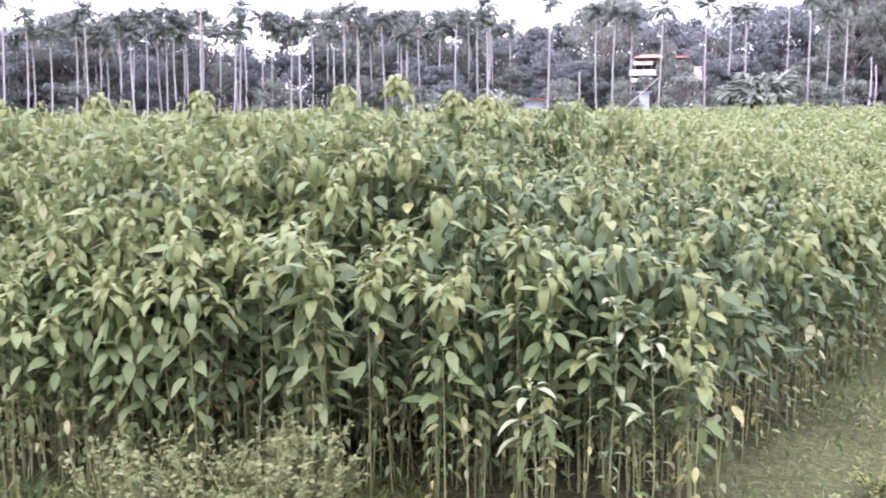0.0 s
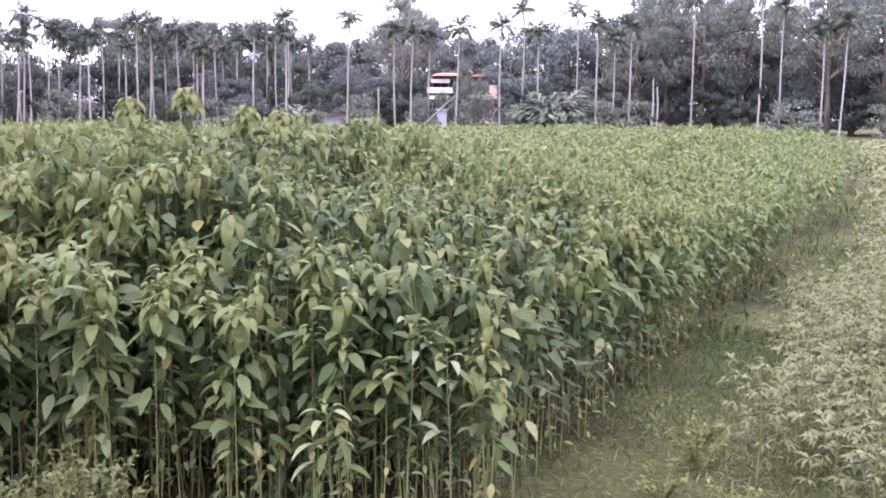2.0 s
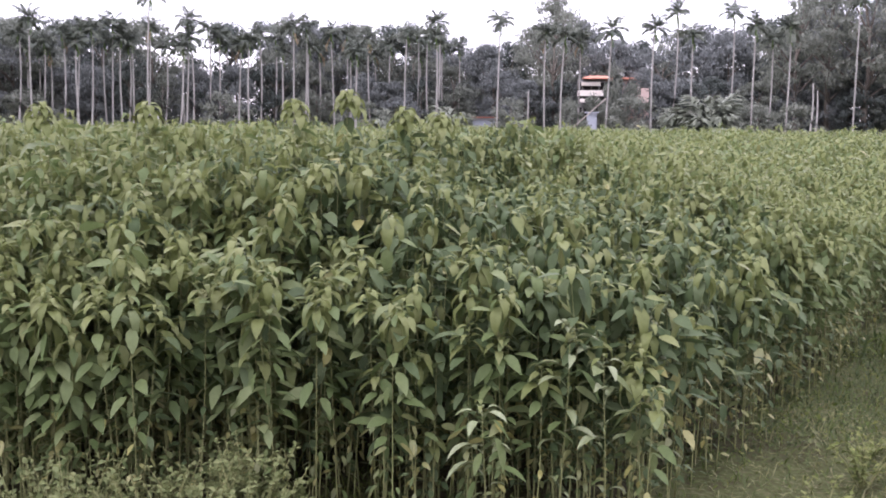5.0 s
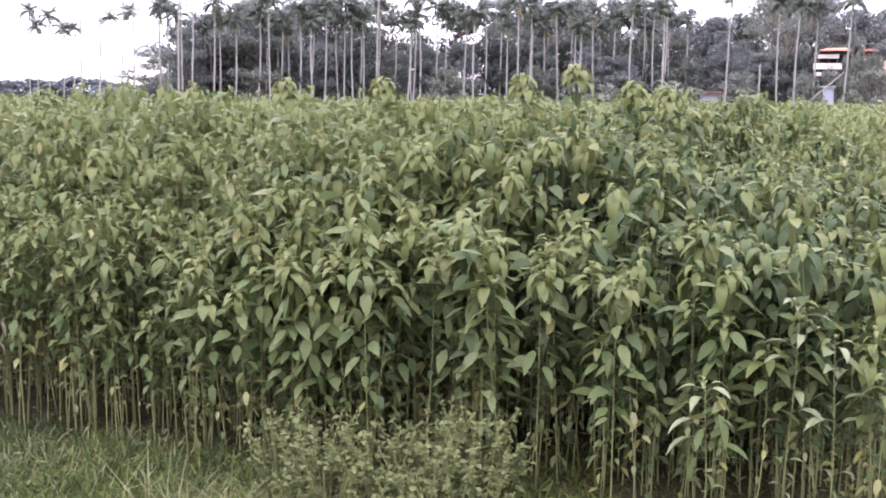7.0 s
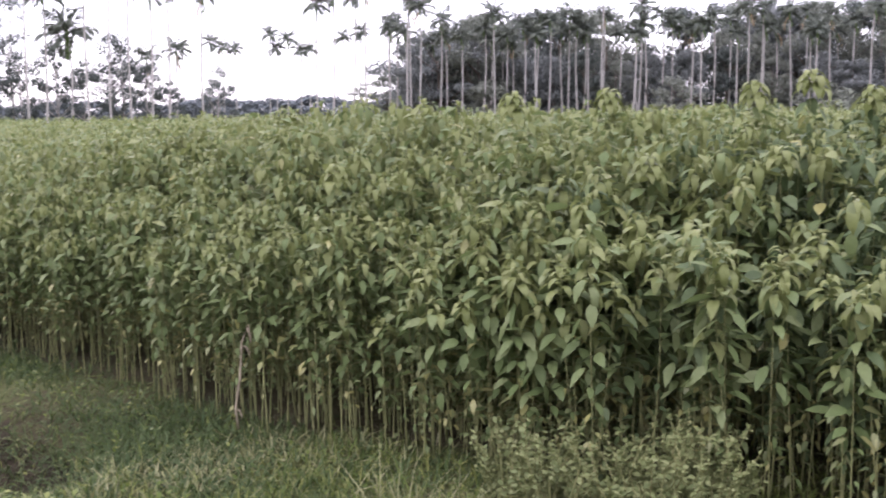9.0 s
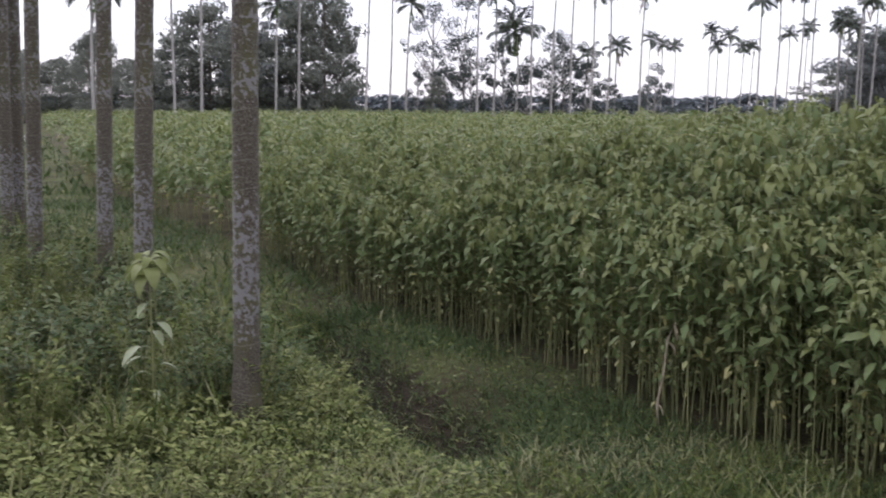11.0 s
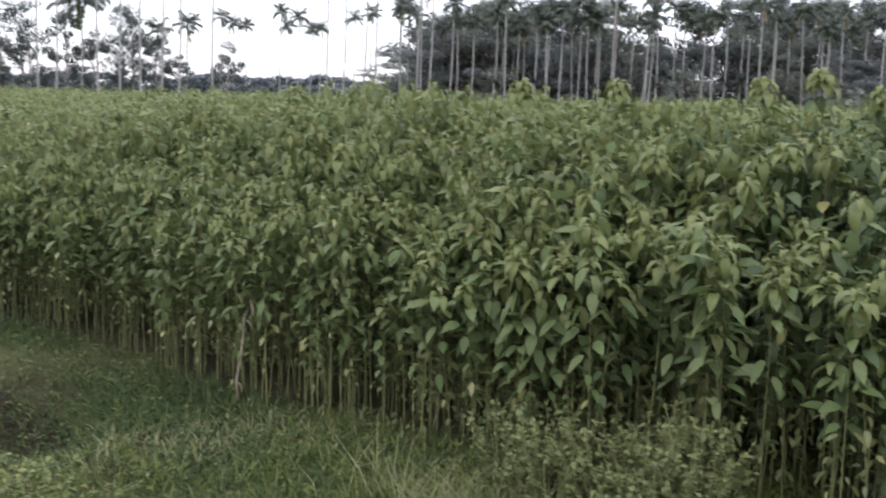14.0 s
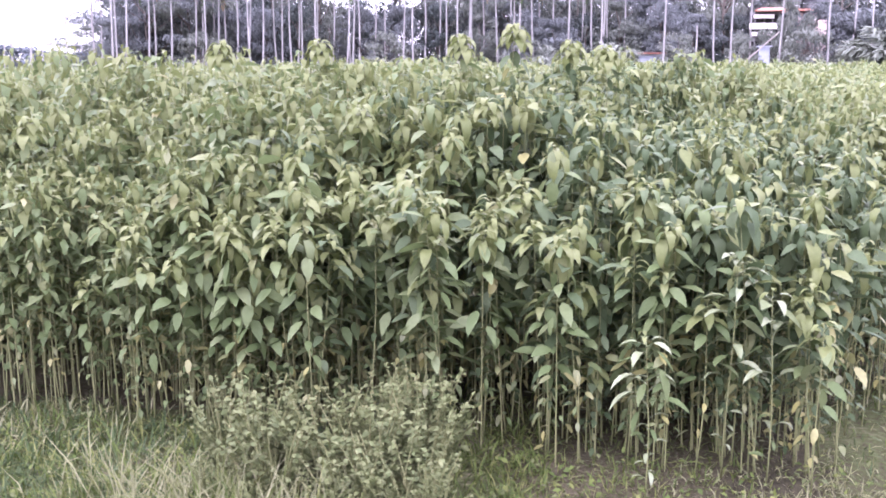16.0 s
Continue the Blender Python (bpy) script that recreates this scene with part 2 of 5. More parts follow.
def areca_bark():
    """Grey areca bark: ring scars, white and olive lichen patches."""
    m, nt, n, l, p = tree_of("areca_bark_lichen")
    pos = n.new("ShaderNodeTexCoord")
    big, pat, fine = n.new("ShaderNodeTexNoise"), n.new("ShaderNodeTexNoise"), n.new("ShaderNodeTexNoise")
    big.inputs["Scale"].default_value, pat.inputs["Scale"].default_value, fine.inputs["Scale"].default_value = 5.0, 42.0, 110.0
    pat.inputs["Detail"].default_value = 6
    for t in (big, pat, fine):
        l.new(pos.outputs["Object"], t.inputs["Vector"])
    base = ramp(n, [(0.35, (0.026, 0.020, 0.013)), (0.5, (0.048, 0.040, 0.025)), (0.65, (0.085, 0.076, 0.056))])
    l.new(fine.outputs["Fac"], base.inputs[0])
    moss_at = ramp(n, [(0.48, (0, 0, 0)), (0.60, (0.8, 0.8, 0.8))])
    l.new(big.outputs["Fac"], moss_at.inputs[0])
    moss = n.new("ShaderNodeMix")
    moss.data_type = "RGBA"
    l.new(moss_at.outputs[0], moss.inputs[0])
    l.new(base.outputs[0], moss.inputs[6])
    moss.inputs[7].default_value = (0.052, 0.050, 0.018, 1)
    add = n.new("ShaderNodeMath")
    add.operation = "MULTIPLY_ADD"
    add.inputs[1].default_value = 0.55
    l.new(big.outputs["Fac"], add.inputs[0])
    l.new(pat.outputs["Fac"], add.inputs[2])
    # lichen grows mostly from knee to head height
    where = n.new("ShaderNodeSeparateXYZ")
    l.new(pos.outputs["Object"], where.inputs[0])
    part_of = n.new("ShaderNodeMath")
    part_of.operation = "DIVIDE"
    part_of.inputs[1].default_value = 4.0
    l.new(where.outputs["Z"], part_of.inputs[0])
    grown = ramp(n, [(0.10, (0.0, 0.0, 0.0)), (0.15, (0.95, 0.95, 0.95)), (0.27, (1.0, 1.0, 1.0)), (0.31, (0.45, 0.45, 0.45)), (0.48, (0.55, 0.55, 0.55)), (0.70, (0.9, 0.9, 0.9))])
    l.new(part_of.outputs[0], grown.inputs[0])
    more = n.new("ShaderNodeMath")
    more.operation = "MULTIPLY_ADD"
    more.inputs[1].default_value = 0.17
    l.new(grown.outputs[0], more.inputs[0])
    l.new(add.outputs[0], more.inputs[2])
    mask = ramp(n, [(0.0, (0, 0, 0)), (0.96, (0, 0, 0)), (1.0, (1, 1, 1))])
    less = n.new("ShaderNodeMath")
    less.operation = "SUBTRACT"
    less.inputs[1].default_value = -0.015
    l.new(more.outputs[0], less.inputs[0])
    l.new(less.outputs[0], mask.inputs[0])
    mix = n.new("ShaderNodeMix")
    mix.data_type = "RGBA"
    l.new(mask.outputs[0], mix.inputs[0])
    l.new(moss.outputs[2], mix.inputs[6])
    mix.inputs[7].default_value = (0.125, 0.120, 0.116, 1)
    # pale rings where old fronds fell
    xyz = n.new("ShaderNodeSeparateXYZ")
    l.new(pos.outputs["Object"], xyz.inputs[0])
    wob = n.new("ShaderNodeMath")
    wob.operation = "MULTIPLY_ADD"
    wob.inputs[1].default_value = 0.09
    l.new(big.outputs["Fac"], wob.inputs[0])
    l.new(xyz.outputs["Z"], wob.inputs[2])
    times = n.new("ShaderNodeMath")
    times.operation = "MULTIPLY"
    times.inputs[1].default_value = 8.0
    l.new(wob.outputs[0], times.inputs[0])
    fr = n.new("ShaderNodeMath")
    fr.operation = "FRACT"
    l.new(times.outputs[0], fr.inputs[0])
    ring = ramp(n, [(0.0, (0.35, 0.35, 0.35)), (0.07, (0.0, 0.0, 0.0))])
    l.new(fr.outputs[0], ring.inputs[0])
    mix2 = n.new("ShaderNodeMix")
    mix2.data_type = "RGBA"
    l.new(ring.outputs[0], mix2.inputs[0])
    l.new(mix.outputs[2], mix2.inputs[6])
    mix2.inputs[7].default_value = (0.17, 0.16, 0.145, 1)
    l.new(mix2.outputs[2], p.inputs["Base Color"])
    p.inputs["Roughness"].default_value = 0.9
    b = n.new("ShaderNodeBump")
    b.inputs["Strength"].default_value, b.inputs["Distance"].default_value = 0.6, 0.006
    l.new(add.outputs[0], b.inputs["Height"])
    l.new(b.outputs[0], p.inputs["Normal"])
    return m


M_ARECA = areca_bark()

# ---- mesh helpers ----
rng = np.random.default_rng(7)


def mesh_np(name, verts, tris, mats, index=None, smooth=True):
    """A mesh from arrays of corners and triangles; index: the material of each triangle."""
    me = bpy.data.meshes.new(name)
    nv, nf = len(verts), len(tris)
    me.vertices.add(nv)
    me.vertices.foreach_set("co", np.ascontiguousarray(verts, dtype=np.float32).ravel())
    me.loops.add(nf * 3)
    me.loops.foreach_set("vertex_index", np.ascontiguousarray(tris, dtype=np.int32).ravel())
    me.polygons.add(nf)
    me.polygons.foreach_set("loop_start", np.arange(0, nf * 3, 3, dtype=np.int32))
    for m in mats:
        me.materials.append(m)
    if index is not None:
        me.polygons.foreach_set("material_index", np.ascontiguousarray(index, dtype=np.int32))
    me.polygons.foreach_set("use_smooth", np.full(nf, smooth, dtype=bool))
    me.update(calc_edges=True)
    return me


def join(chunks):
    """Chunks of (verts, tris, material number) into one set of arrays."""
    vs, ts, ms, base = [], [], [], 0
    for v, t, k in chunks:
        vs.append(v)
        ts.append(t + base)
        ms.append(np.full(len(t), k) if np.isscalar(k) else k)
        base += len(v)
    return np.concatenate(vs), np.concatenate(ts), np.concatenate(ms)


def tube(points, radii, sides=6, caps=True):
    """A tapered tube along points."""
    pts = np.asarray(points, float)
    k = len(pts)
    d = np.gradient(pts, axis=0)
    d /= np.linalg.norm(d, axis=1)[:, None]
    ref = np.where(np.abs(d[:, 2:3]) > 0.9, np.array([[1.0, 0, 0]]), np.array([[0, 0, 1.0]]))
    a = np.cross(ref, d)
    a /= np.linalg.norm(a, axis=1)[:, None]
    b = np.cross(d, a)
    ang = np.linspace(0, 2 * pi, sides, endpoint=False)
    ring = (a[:, None] * np.cos(ang)[None, :, None] + b[:, None] * np.sin(ang)[None, :, None]) * np.asarray(radii, float)[:, None, None]
    v = (pts[:, None] + ring).reshape(-1, 3)
    t = []
    for i in range(k - 1):
        for j in range(sides):
            q, w = i * sides + j, i * sides + (j + 1) % sides
            t += [(q, w, w + sides), (q, w + sides, q + sides)]
    if caps:
        for j in range(1, sides - 1):
            t += [(0, j + 1, j), ((k - 1) * sides, (k - 1) * sides + j, (k - 1) * sides + j + 1)]
    return v, np.array(t)


HI_U, HI_W = np.array([0, 0.16, 0.42, 0.72, 1.0]), np.array([0, 0.74, 1.0, 0.62, 0])
FINE_U = np.array([0, 0.1, 0.25, 0.45, 0.66, 0.85, 1.0])
FINE_W = np.array([0, 0.6, 0.93, 1.0, 0.76, 0.34, 0])
LO_U, LO_W = np.array([0, 0.45, 1.0]), np.array([0, 1.0, 0])


def leaf_tris(stations):
    """Triangles of one leaf: a base corner, three corners (left, rib, right) at each station between, a tip."""
    t = [(0, 2, 1), (0, 3, 2)]
    for s in range(stations - 3):
        a, b = 1 + 3 * s, 4 + 3 * s
        t += [(a, a + 1, b + 1), (a, b + 1, b), (a + 1, a + 2, b + 2), (a + 1, b + 2, b + 1)]
    a = 1 + 3 * (stations - 3)
    tip = a + 3
    t += [(a, a + 1, tip), (a + 1, a + 2, tip)]
    return np.array(t)


def leaves(base, az, th0, bend, length, width, roll, fold=0.28, hi=True):
    """Leaf blades as arrays: each starts at base towards az, rising at th0 and bending down by bend over its length."""
    U, W = (HI_U, HI_W) if hi is True else (FINE_U, FINE_W) if hi == "fine" else (LO_U, LO_W)
    n = len(base)
    ang = th0[:, None] - bend[:, None] * U[None] ** 0.7
    du = np.diff(U)[None]
    mid = (ang[:, 1:] + ang[:, :-1]) / 2
    run = np.concatenate([np.zeros((n, 1)), np.cumsum(np.cos(mid) * du, 1)], 1) * length[:, None]
    rise = np.concatenate([np.zeros((n, 1)), np.cumsum(np.sin(mid) * du, 1)], 1) * length[:, None]
    f = np.stack([np.cos(az), np.sin(az), np.zeros(n)], 1)
    s = np.stack([-np.sin(az), np.cos(az), np.zeros(n)], 1)
    z = np.array([0, 0, 1.0])
    rib = base[:, None] + run[..., None] * f[:, None] + rise[..., None] * z
    nrm = -np.sin(ang)[..., None] * f[:, None] + np.cos(ang)[..., None] * z
    side = np.cos(roll)[:, None, None] * s[:, None] + np.sin(roll)[:, None, None] * nrm
    w = (W[None] * width[:, None] / 2)[..., None]
    left, right = rib + side * w + nrm * w * fold, rib - side * w + nrm * w * fold
    if hi == "plain":        # two triangles: base, left, right, tip
        v = np.concatenate([rib[:, :1], left[:, 1:2], right[:, 1:2], rib[:, 2:]], 1)
        return v.reshape(-1, 3), (np.array([(0, 2, 1), (1, 2, 3)])[None] + (np.arange(n) * 4)[:, None, None]).reshape(-1, 3)
    cols = [rib[:, :1]]
    for i in range(1, len(U) - 1):
        cols += [left[:, i:i + 1], rib[:, i:i + 1], right[:, i:i + 1]]
    cols.append(rib[:, -1:])
    v = np.concatenate(cols, 1)
    k = v.shape[1]
    t = leaf_tris(len(U))
    return v.reshape(-1, 3), (t[None] + (np.arange(n) * k)[:, None, None]).reshape(-1, 3)


def part(name, me, parent, m=None, label=""):
    ob = new(name, me)
    ob.parent = parent
    if m is not None:
        ob.matrix_basis = m
    return tagged(ob, label)


def thing(name, x, y, label, category, group="", turn=0.0, z=0.0, kind=""):
    ob = new(name)
    ob.empty_display_size = 0.1
    ob.matrix_basis = pose(x, y, z, 0, 0, turn)
    return tagged(ob, label, category, group, kind)


def box(x0, x1, y0, y1, z0, z1):
    v = np.array([(x, y, z) for x in (x0, x1) for y in (y0, y1) for z in (z0, z1)], float)
    t = np.array([(0, 1, 3), (0, 3, 2), (4, 6, 7), (4, 7, 5), (0, 4, 5), (0, 5, 1), (2, 3, 7), (2, 7, 6), (0, 2, 6), (0, 6, 4), (1, 5, 7), (1, 7, 3)])
    return v, t


# ---- the plan ----
EDGE_X = np.array([-95, -60, -20, -13.9, -8.8, -6.6, -4.0, -2.86, -0.2, 1.0, 1.3, 200])
EDGE_Y = np.array([49, 31, 11.2, 8.8, 6.95, 6.0, 5.15, 4.6, 4.14, 4.08, 4.5, 4.5])
SIDE_Y = np.array([0, 4.0, 4.6, 5.4, 8.0, 11.3, 16.8, 33, 110])
SIDE_X = np.array([1.1, 1.1, 1.25, 1.85, 3.62, 6.05, 9.8, 19.9, 66.4])


def inside(x, y):
    """How far inside the jute field's front edge and its side edge."""
    return (y - np.interp(x, EDGE_X, EDGE_Y)) * 0.93, (np.interp(y, SIDE_Y, SIDE_X) - x) * 0.86


def far_side(x, y):
    """Where the jute ends: a level line ahead, running far back to the left."""
    a = np.degrees(np.arctan2(-x, y))
    return np.interp(a, [-40, 32, 44, 60], [54, 56, 90, 112])


def dark_share(x, y):
    """Share of dark blue-green plants: highest in a patch behind the field's corner."""
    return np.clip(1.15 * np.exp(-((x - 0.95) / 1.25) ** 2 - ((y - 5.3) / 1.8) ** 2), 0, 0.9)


def jute_height(x, y):
    sf, sr = inside(x, y)
    h = 1.2 + 0.26 * np.exp(-((x + 0.8) ** 2) / 9.0 - ((y - 6.8) ** 2) / 8.0)
    ff = 0.64 + 0.36 * np.clip(sf / 1.5, 0, 1) ** 0.8
    fr = 0.60 + 0.40 * np.clip(sr / 2.4, 0, 1) ** 0.8
    wave = 0.05 * np.sin(0.9 * x + 1.3 * np.sin(0.7 * y)) + 0.04 * np.sin(1.7 * y + 0.6 * x)
    return h * np.minimum(ff, fr) * (1 + wave)


def scatter(n, r0, r1, a0, a1):
    """Points spread evenly over a ring sector round the camera; angles in degrees to the left of straight ahead."""
    r = np.sqrt(rng.uniform(r0 ** 2, r1 ** 2, n))
    a = np.radians(rng.uniform(a0, a1, n))
    return -r * np.sin(a), r * np.cos(a)


# ---- ground ----
BANK_X = np.array([-9.0, -6.5, -5.8, -4.5, -3.5, -2.8, -2.2, -1.5])
BANK_Y = np.array([6.3, 5.2, 4.75, 4.15, 3.7, 3.42, 3.2, 3.0])


def before_bank(x, y):
    """How far a point lies on the near side of the bank along the grass strip."""
    return (np.interp(x, BANK_X, BANK_Y) - y) * 0.88


def ground_z(x, y):
    """Nearly level ground, with a shallow ditch in front of the grassy bank and small humps."""
    b = before_bank(x, y)
    ditch = np.exp(-((b + 0.20) / 0.25) ** 2) * np.clip((-x - 3.0) / 0.8, 0, 1) * np.clip((x + 6.6) / 1.2, 0, 1)
    lip = np.exp(-((b + 0.66) / 0.22) ** 2) * np.clip((-x - 3.0) / 0.8, 0, 1) * np.clip((x + 6.6) / 1.2, 0, 1)
    sf, sr = inside(x, y)
    level = np.clip(-np.minimum(sf, sr) / 0.4, 0, 1)
    hump = 0.018 * (np.sin(2.3 * x + 1.1 * np.sin(1.9 * y)) + np.sin(2.9 * y - 1.3 * x) - 1.6) * level
    return hump - 0.32 * ditch + 0.05 * lip * level


def ground():
    radii = np.concatenate([[0.4, 1.0, 1.6, 2.0], np.arange(2.3, 8.0, 0.11), np.geomspace(8.2, 30, 24), [40, 60, 90, 180, 400, 1000, 3000]])
    seg = 360
    a = np.arange(seg) * 2 * pi / seg
    x, y = (radii[:, None] * np.cos(a)).ravel(), (radii[:, None] * np.sin(a)).ravel()
    z = np.where(np.hypot(x, y) < 30, ground_z(x, y) - 0.006, -0.02)
    v = np.concatenate([[(0, 0, -0.01)], np.stack([x, y, z], 1)])
    k = np.arange(seg)
    t = [np.stack([0 * k, 1 + k, 1 + (k + 1) % seg], 1)]
    for r in range(len(radii) - 1):
        p, q = 1 + r * seg + k, 1 + r * seg + (k + 1) % seg
        t += [np.stack([p, p + seg, q + seg], 1), np.stack([p, q + seg, q], 1)]
    t = np.concatenate(t)
    mid = v[t].mean(1)
    # ground faces along the ditch take the darker brown soil
    in_ditch = ((np.abs(before_bank(mid[:, 0], mid[:, 1]) + 0.20) < 0.27) & (mid[:, 0] < -3.2) & (mid[:, 0] > -6.2)).astype(int)
    tagged(new("ground", mesh_np("ground", v, t, [M_GROUND, M_DITCH_SOIL], in_ditch)), "uneven ground of brown soil with short green grass", "ground", kind="structure")
    # bare tilled soil between the jute stems
    xs = np.linspace(-60, 19, 400)
    f = np.interp(xs, EDGE_X, EDGE_Y)
    y0 = np.where(xs < 1.0, f + 0.1 - 0.5 * np.exp(-((xs - 0.45) / 0.75) ** 4) - 0.12 * np.clip((-2.6 - xs) / 1.0, 0, 1) + 0.10 * np.sin(xs * 5.3) * np.sin(xs * 2.1 + 1), np.interp(xs, SIDE_X[2:], SIDE_Y[2:]) + 0.15)
    y1 = np.maximum(y0 + 0.3, 40)
    v = np.stack([np.concatenate([xs, xs, xs]), np.concatenate([y0, y0 + 0.3, y1 + 0.3]), np.concatenate([np.full(400, -0.03), np.full(800, 0.004)])], 1)
    i = np.concatenate([np.arange(399), np.arange(400, 799)])
    t = np.concatenate([np.stack([i, i + 1, i + 401], 1), np.stack([i, i + 401, i + 400], 1)])
    tagged(new("field_soil", mesh_np("field_soil", v, t, [M_SOIL])), "bare brown soil between the jute stems", "soil", kind="structure")


ground()


# ---- jute ----
GOLD = 2.39996


def jute_arrays(x, y, h, low, count, hi, young=10, size=1.0, stems=True, sides=4):
    """Many jute plants as arrays: tips of drooping young leaves, hanging mature leaves below, yellowed ones lowest."""
    n = len(x)
    chunks = []
    root = np.stack([x, y, np.zeros(n)], 1)
    tilt = rng.normal(0, 0.04, (n, 2))

    def up(i, z):
        p = root[i].copy()
        p[:, 0] += tilt[i, 0] * z
        p[:, 1] += tilt[i, 1] * z
        p[:, 2] = z
        return p
    # mature leaves
    i = np.repeat(np.arange(n), count)
    k = np.tile(np.arange(count), n)
    z = h[i] - 0.03 - (k + rng.uniform(0, 0.9, len(k))) * 0.0275 * size
    keep = z > (low * h * rng.uniform(0.55, 1.25, n))[i] + rng.normal(0, 0.05, len(i))
    i, k, z = i[keep], k[keep], z[keep]
    m = len(i)
    az = i * 1.7 + k * GOLD + rng.normal(0, 0.35, m)
    age = k / max(count, 1)
    pet = rng.uniform(0.025, 0.055, m) * size
    rise = rng.uniform(0.1, 0.8, m)
    b = up(i, z)
    b[:, 0] += np.cos(az) * np.cos(rise) * pet
    b[:, 1] += np.sin(az) * np.cos(rise) * pet
    b[:, 2] += np.sin(rise) * pet
    frac = np.clip((z / h[i] - 0.3) / 0.7, 0, 1)
    ln = (0.054 + 0.062 * np.sin(np.clip(frac, 0, 1) * pi * 0.72)) * rng.uniform(0.72, 1.25, m) * size
    v, t = leaves(b, az, rng.normal(-0.18, 0.42, m), rng.uniform(0.2, 0.9, m), ln, ln * rng.uniform(0.38, 0.47, m), rng.normal(0, 0.35, m), rng.uniform(0.1, 0.4), hi)
    per = len(t) // m
    kind = np.where(rng.random(m) < np.where(frac < 0.3, 0.35, 0.02), 2, np.where((frac > 0.88) & (rng.random(m) < 0.5), 1, 0))
    dark_leaved = rng.random(n) < dark_share(x, y)
    kind = np.where(dark_leaved[i] & (kind == 0), 4, kind)
    chunks.append((v, t, np.repeat(kind, per)))
    # young tips
    i = np.repeat(np.arange(n), young)
    k = np.tile(np.arange(young), n)
    m = len(i)
    az = i * 0.9 + k * GOLD + rng.normal(0, 0.3, m)
    z = h[i] - k * 0.008 * size + rng.uniform(-0.005, 0.02, m)
    ln = (0.056 + 0.0075 * k) * rng.uniform(0.8, 1.25, m) * size
    v, t = leaves(up(i, z), az, 0.75 - 0.07 * k + rng.normal(0, 0.15, m), rng.uniform(2.1, 2.8, m), ln * 1.25, ln * 0.42, rng.normal(0, 0.2, m), 0.3, hi)
    kind = np.where(rng.random(m) < np.where(dark_leaved[i], 0.35, 0.80), 1, np.where(dark_leaved[i], 4, 0))
    chunks.append((v, t, np.repeat(kind, len(t) // m)))
    if stems:
        ang = np.arange(sides) * 2 * pi / sides
        rad = (0.0026 + 0.0016 * h) * rng.uniform(0.7, 1.2, n)
        lo = root[:, None] + np.stack([np.cos(ang), np.sin(ang), 0 * ang], 1)[None] * rad[:, None, None]
        top = up(np.arange(n), h)[:, None] + np.stack([np.cos(ang), np.sin(ang), 0 * ang], 1)[None] * rad[:, None, None] * 0.3
        v = np.concatenate([lo, top], 1).reshape(-1, 3)
        j = np.arange(sides)
        q = np.stack([j, (j + 1) % sides, sides + (j + 1) % sides, sides + j], 1)
        one = np.concatenate([q[:, [0, 1, 2]], q[:, [0, 2, 3]]])
        chunks.append((v, (one[None] + (np.arange(n) * 2 * sides)[:, None, None]).reshape(-1, 3), 3))
    return chunks


JUTE_MATS = [M_MATURE, M_YOUNG, M_OLD, M_STEM, M_BLUE]


def leaf_mesh(name, th0, bend, w, mat, petiole=0.4, fold=0.25, roll=0.0):
    """One leaf of length 1 with its stalk; the stalk starts at the origin, the leaf grows towards +x."""
    rise = 0.5
    end = np.array([cos(rise) * petiole, 0, sin(rise) * petiole])
    v, t = leaves(end[None], np.array([0.0]), np.array([th0]), np.array([bend]), np.array([1.0]), np.array([w]), np.array([roll]), fold, "fine")
    pv, pt = tube([(0, 0, 0), end * 0.5 + (0, 0, 0.02), end], [0.022, 0.018, 0.015], 3, False)
    return mesh_np(name, *join([(v, t, 0), (pv, pt, 0)])[:2], [mat])


JUTE_SHAPES = [(0.05, 0.5, 0.42, 0.2), (-0.4, 0.5, 0.40, -0.3), (0.3, 0.9, 0.43, 0.1), (-0.15, 0.7, 0.39, 0.4), (-0.7, 0.4, 0.44, 0.0), (0.15, 0.6, 0.41, -0.4), (-0.9, 0.3, 0.40, 0.3), (0.4, 0.8, 0.38, -0.2)]
LEAF_KINDS = {
    "mature": [leaf_mesh("leaf", a, b, w, M_MATURE1, roll=r) for a, b, w, r in
               JUTE_SHAPES],
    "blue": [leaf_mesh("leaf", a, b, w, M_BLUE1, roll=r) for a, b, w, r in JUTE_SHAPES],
    "young": [leaf_mesh("leaf", a, b, w, M_YOUNG1, 0.12) for a, b, w in [(1.0, 2.3, 0.30), (0.85, 2.2, 0.32), (0.7, 2.0, 0.35), (0.5, 1.8, 0.38), (0.35, 1.5, 0.41)]],
    "dome": [leaf_mesh("leaf", a, b, w, M_YOUNG1, 0.1, roll=r) for a, b, w, r in [(0.85, 2.5, 0.40, 0.1), (0.65, 2.3, 0.42, -0.1), (1.0, 2.7, 0.38, 0.0)]],
    "old": [leaf_mesh("leaf", a, b, w, M_OLD1) for a, b, w in [(-0.5, 0.6, 0.46), (-0.9, 0.4, 0.42)]],
    "pale": [leaf_mesh("leaf", a, b, w, M_PALE1, fold=0.5) for a, b, w in [(0.45, 1.0, 0.34), (0.1, 0.8, 0.37), (0.6, 1.5, 0.31)]],
}


def stem_mesh(h):
    pts = [(0.012 * sin(3.1 * z / h + h * 9), 0.010 * sin(4.2 * z / h + h * 5), z) for z in np.linspace(0, h, 6)]
    v, t = tube(pts, np.linspace(0.0026 + 0.0015 * h, 0.0012, 6), 6)
    return mesh_np("stem", v, t, [M_STEM])


STEMS = {k: stem_mesh(k / 10) for k in range(4, 19)}


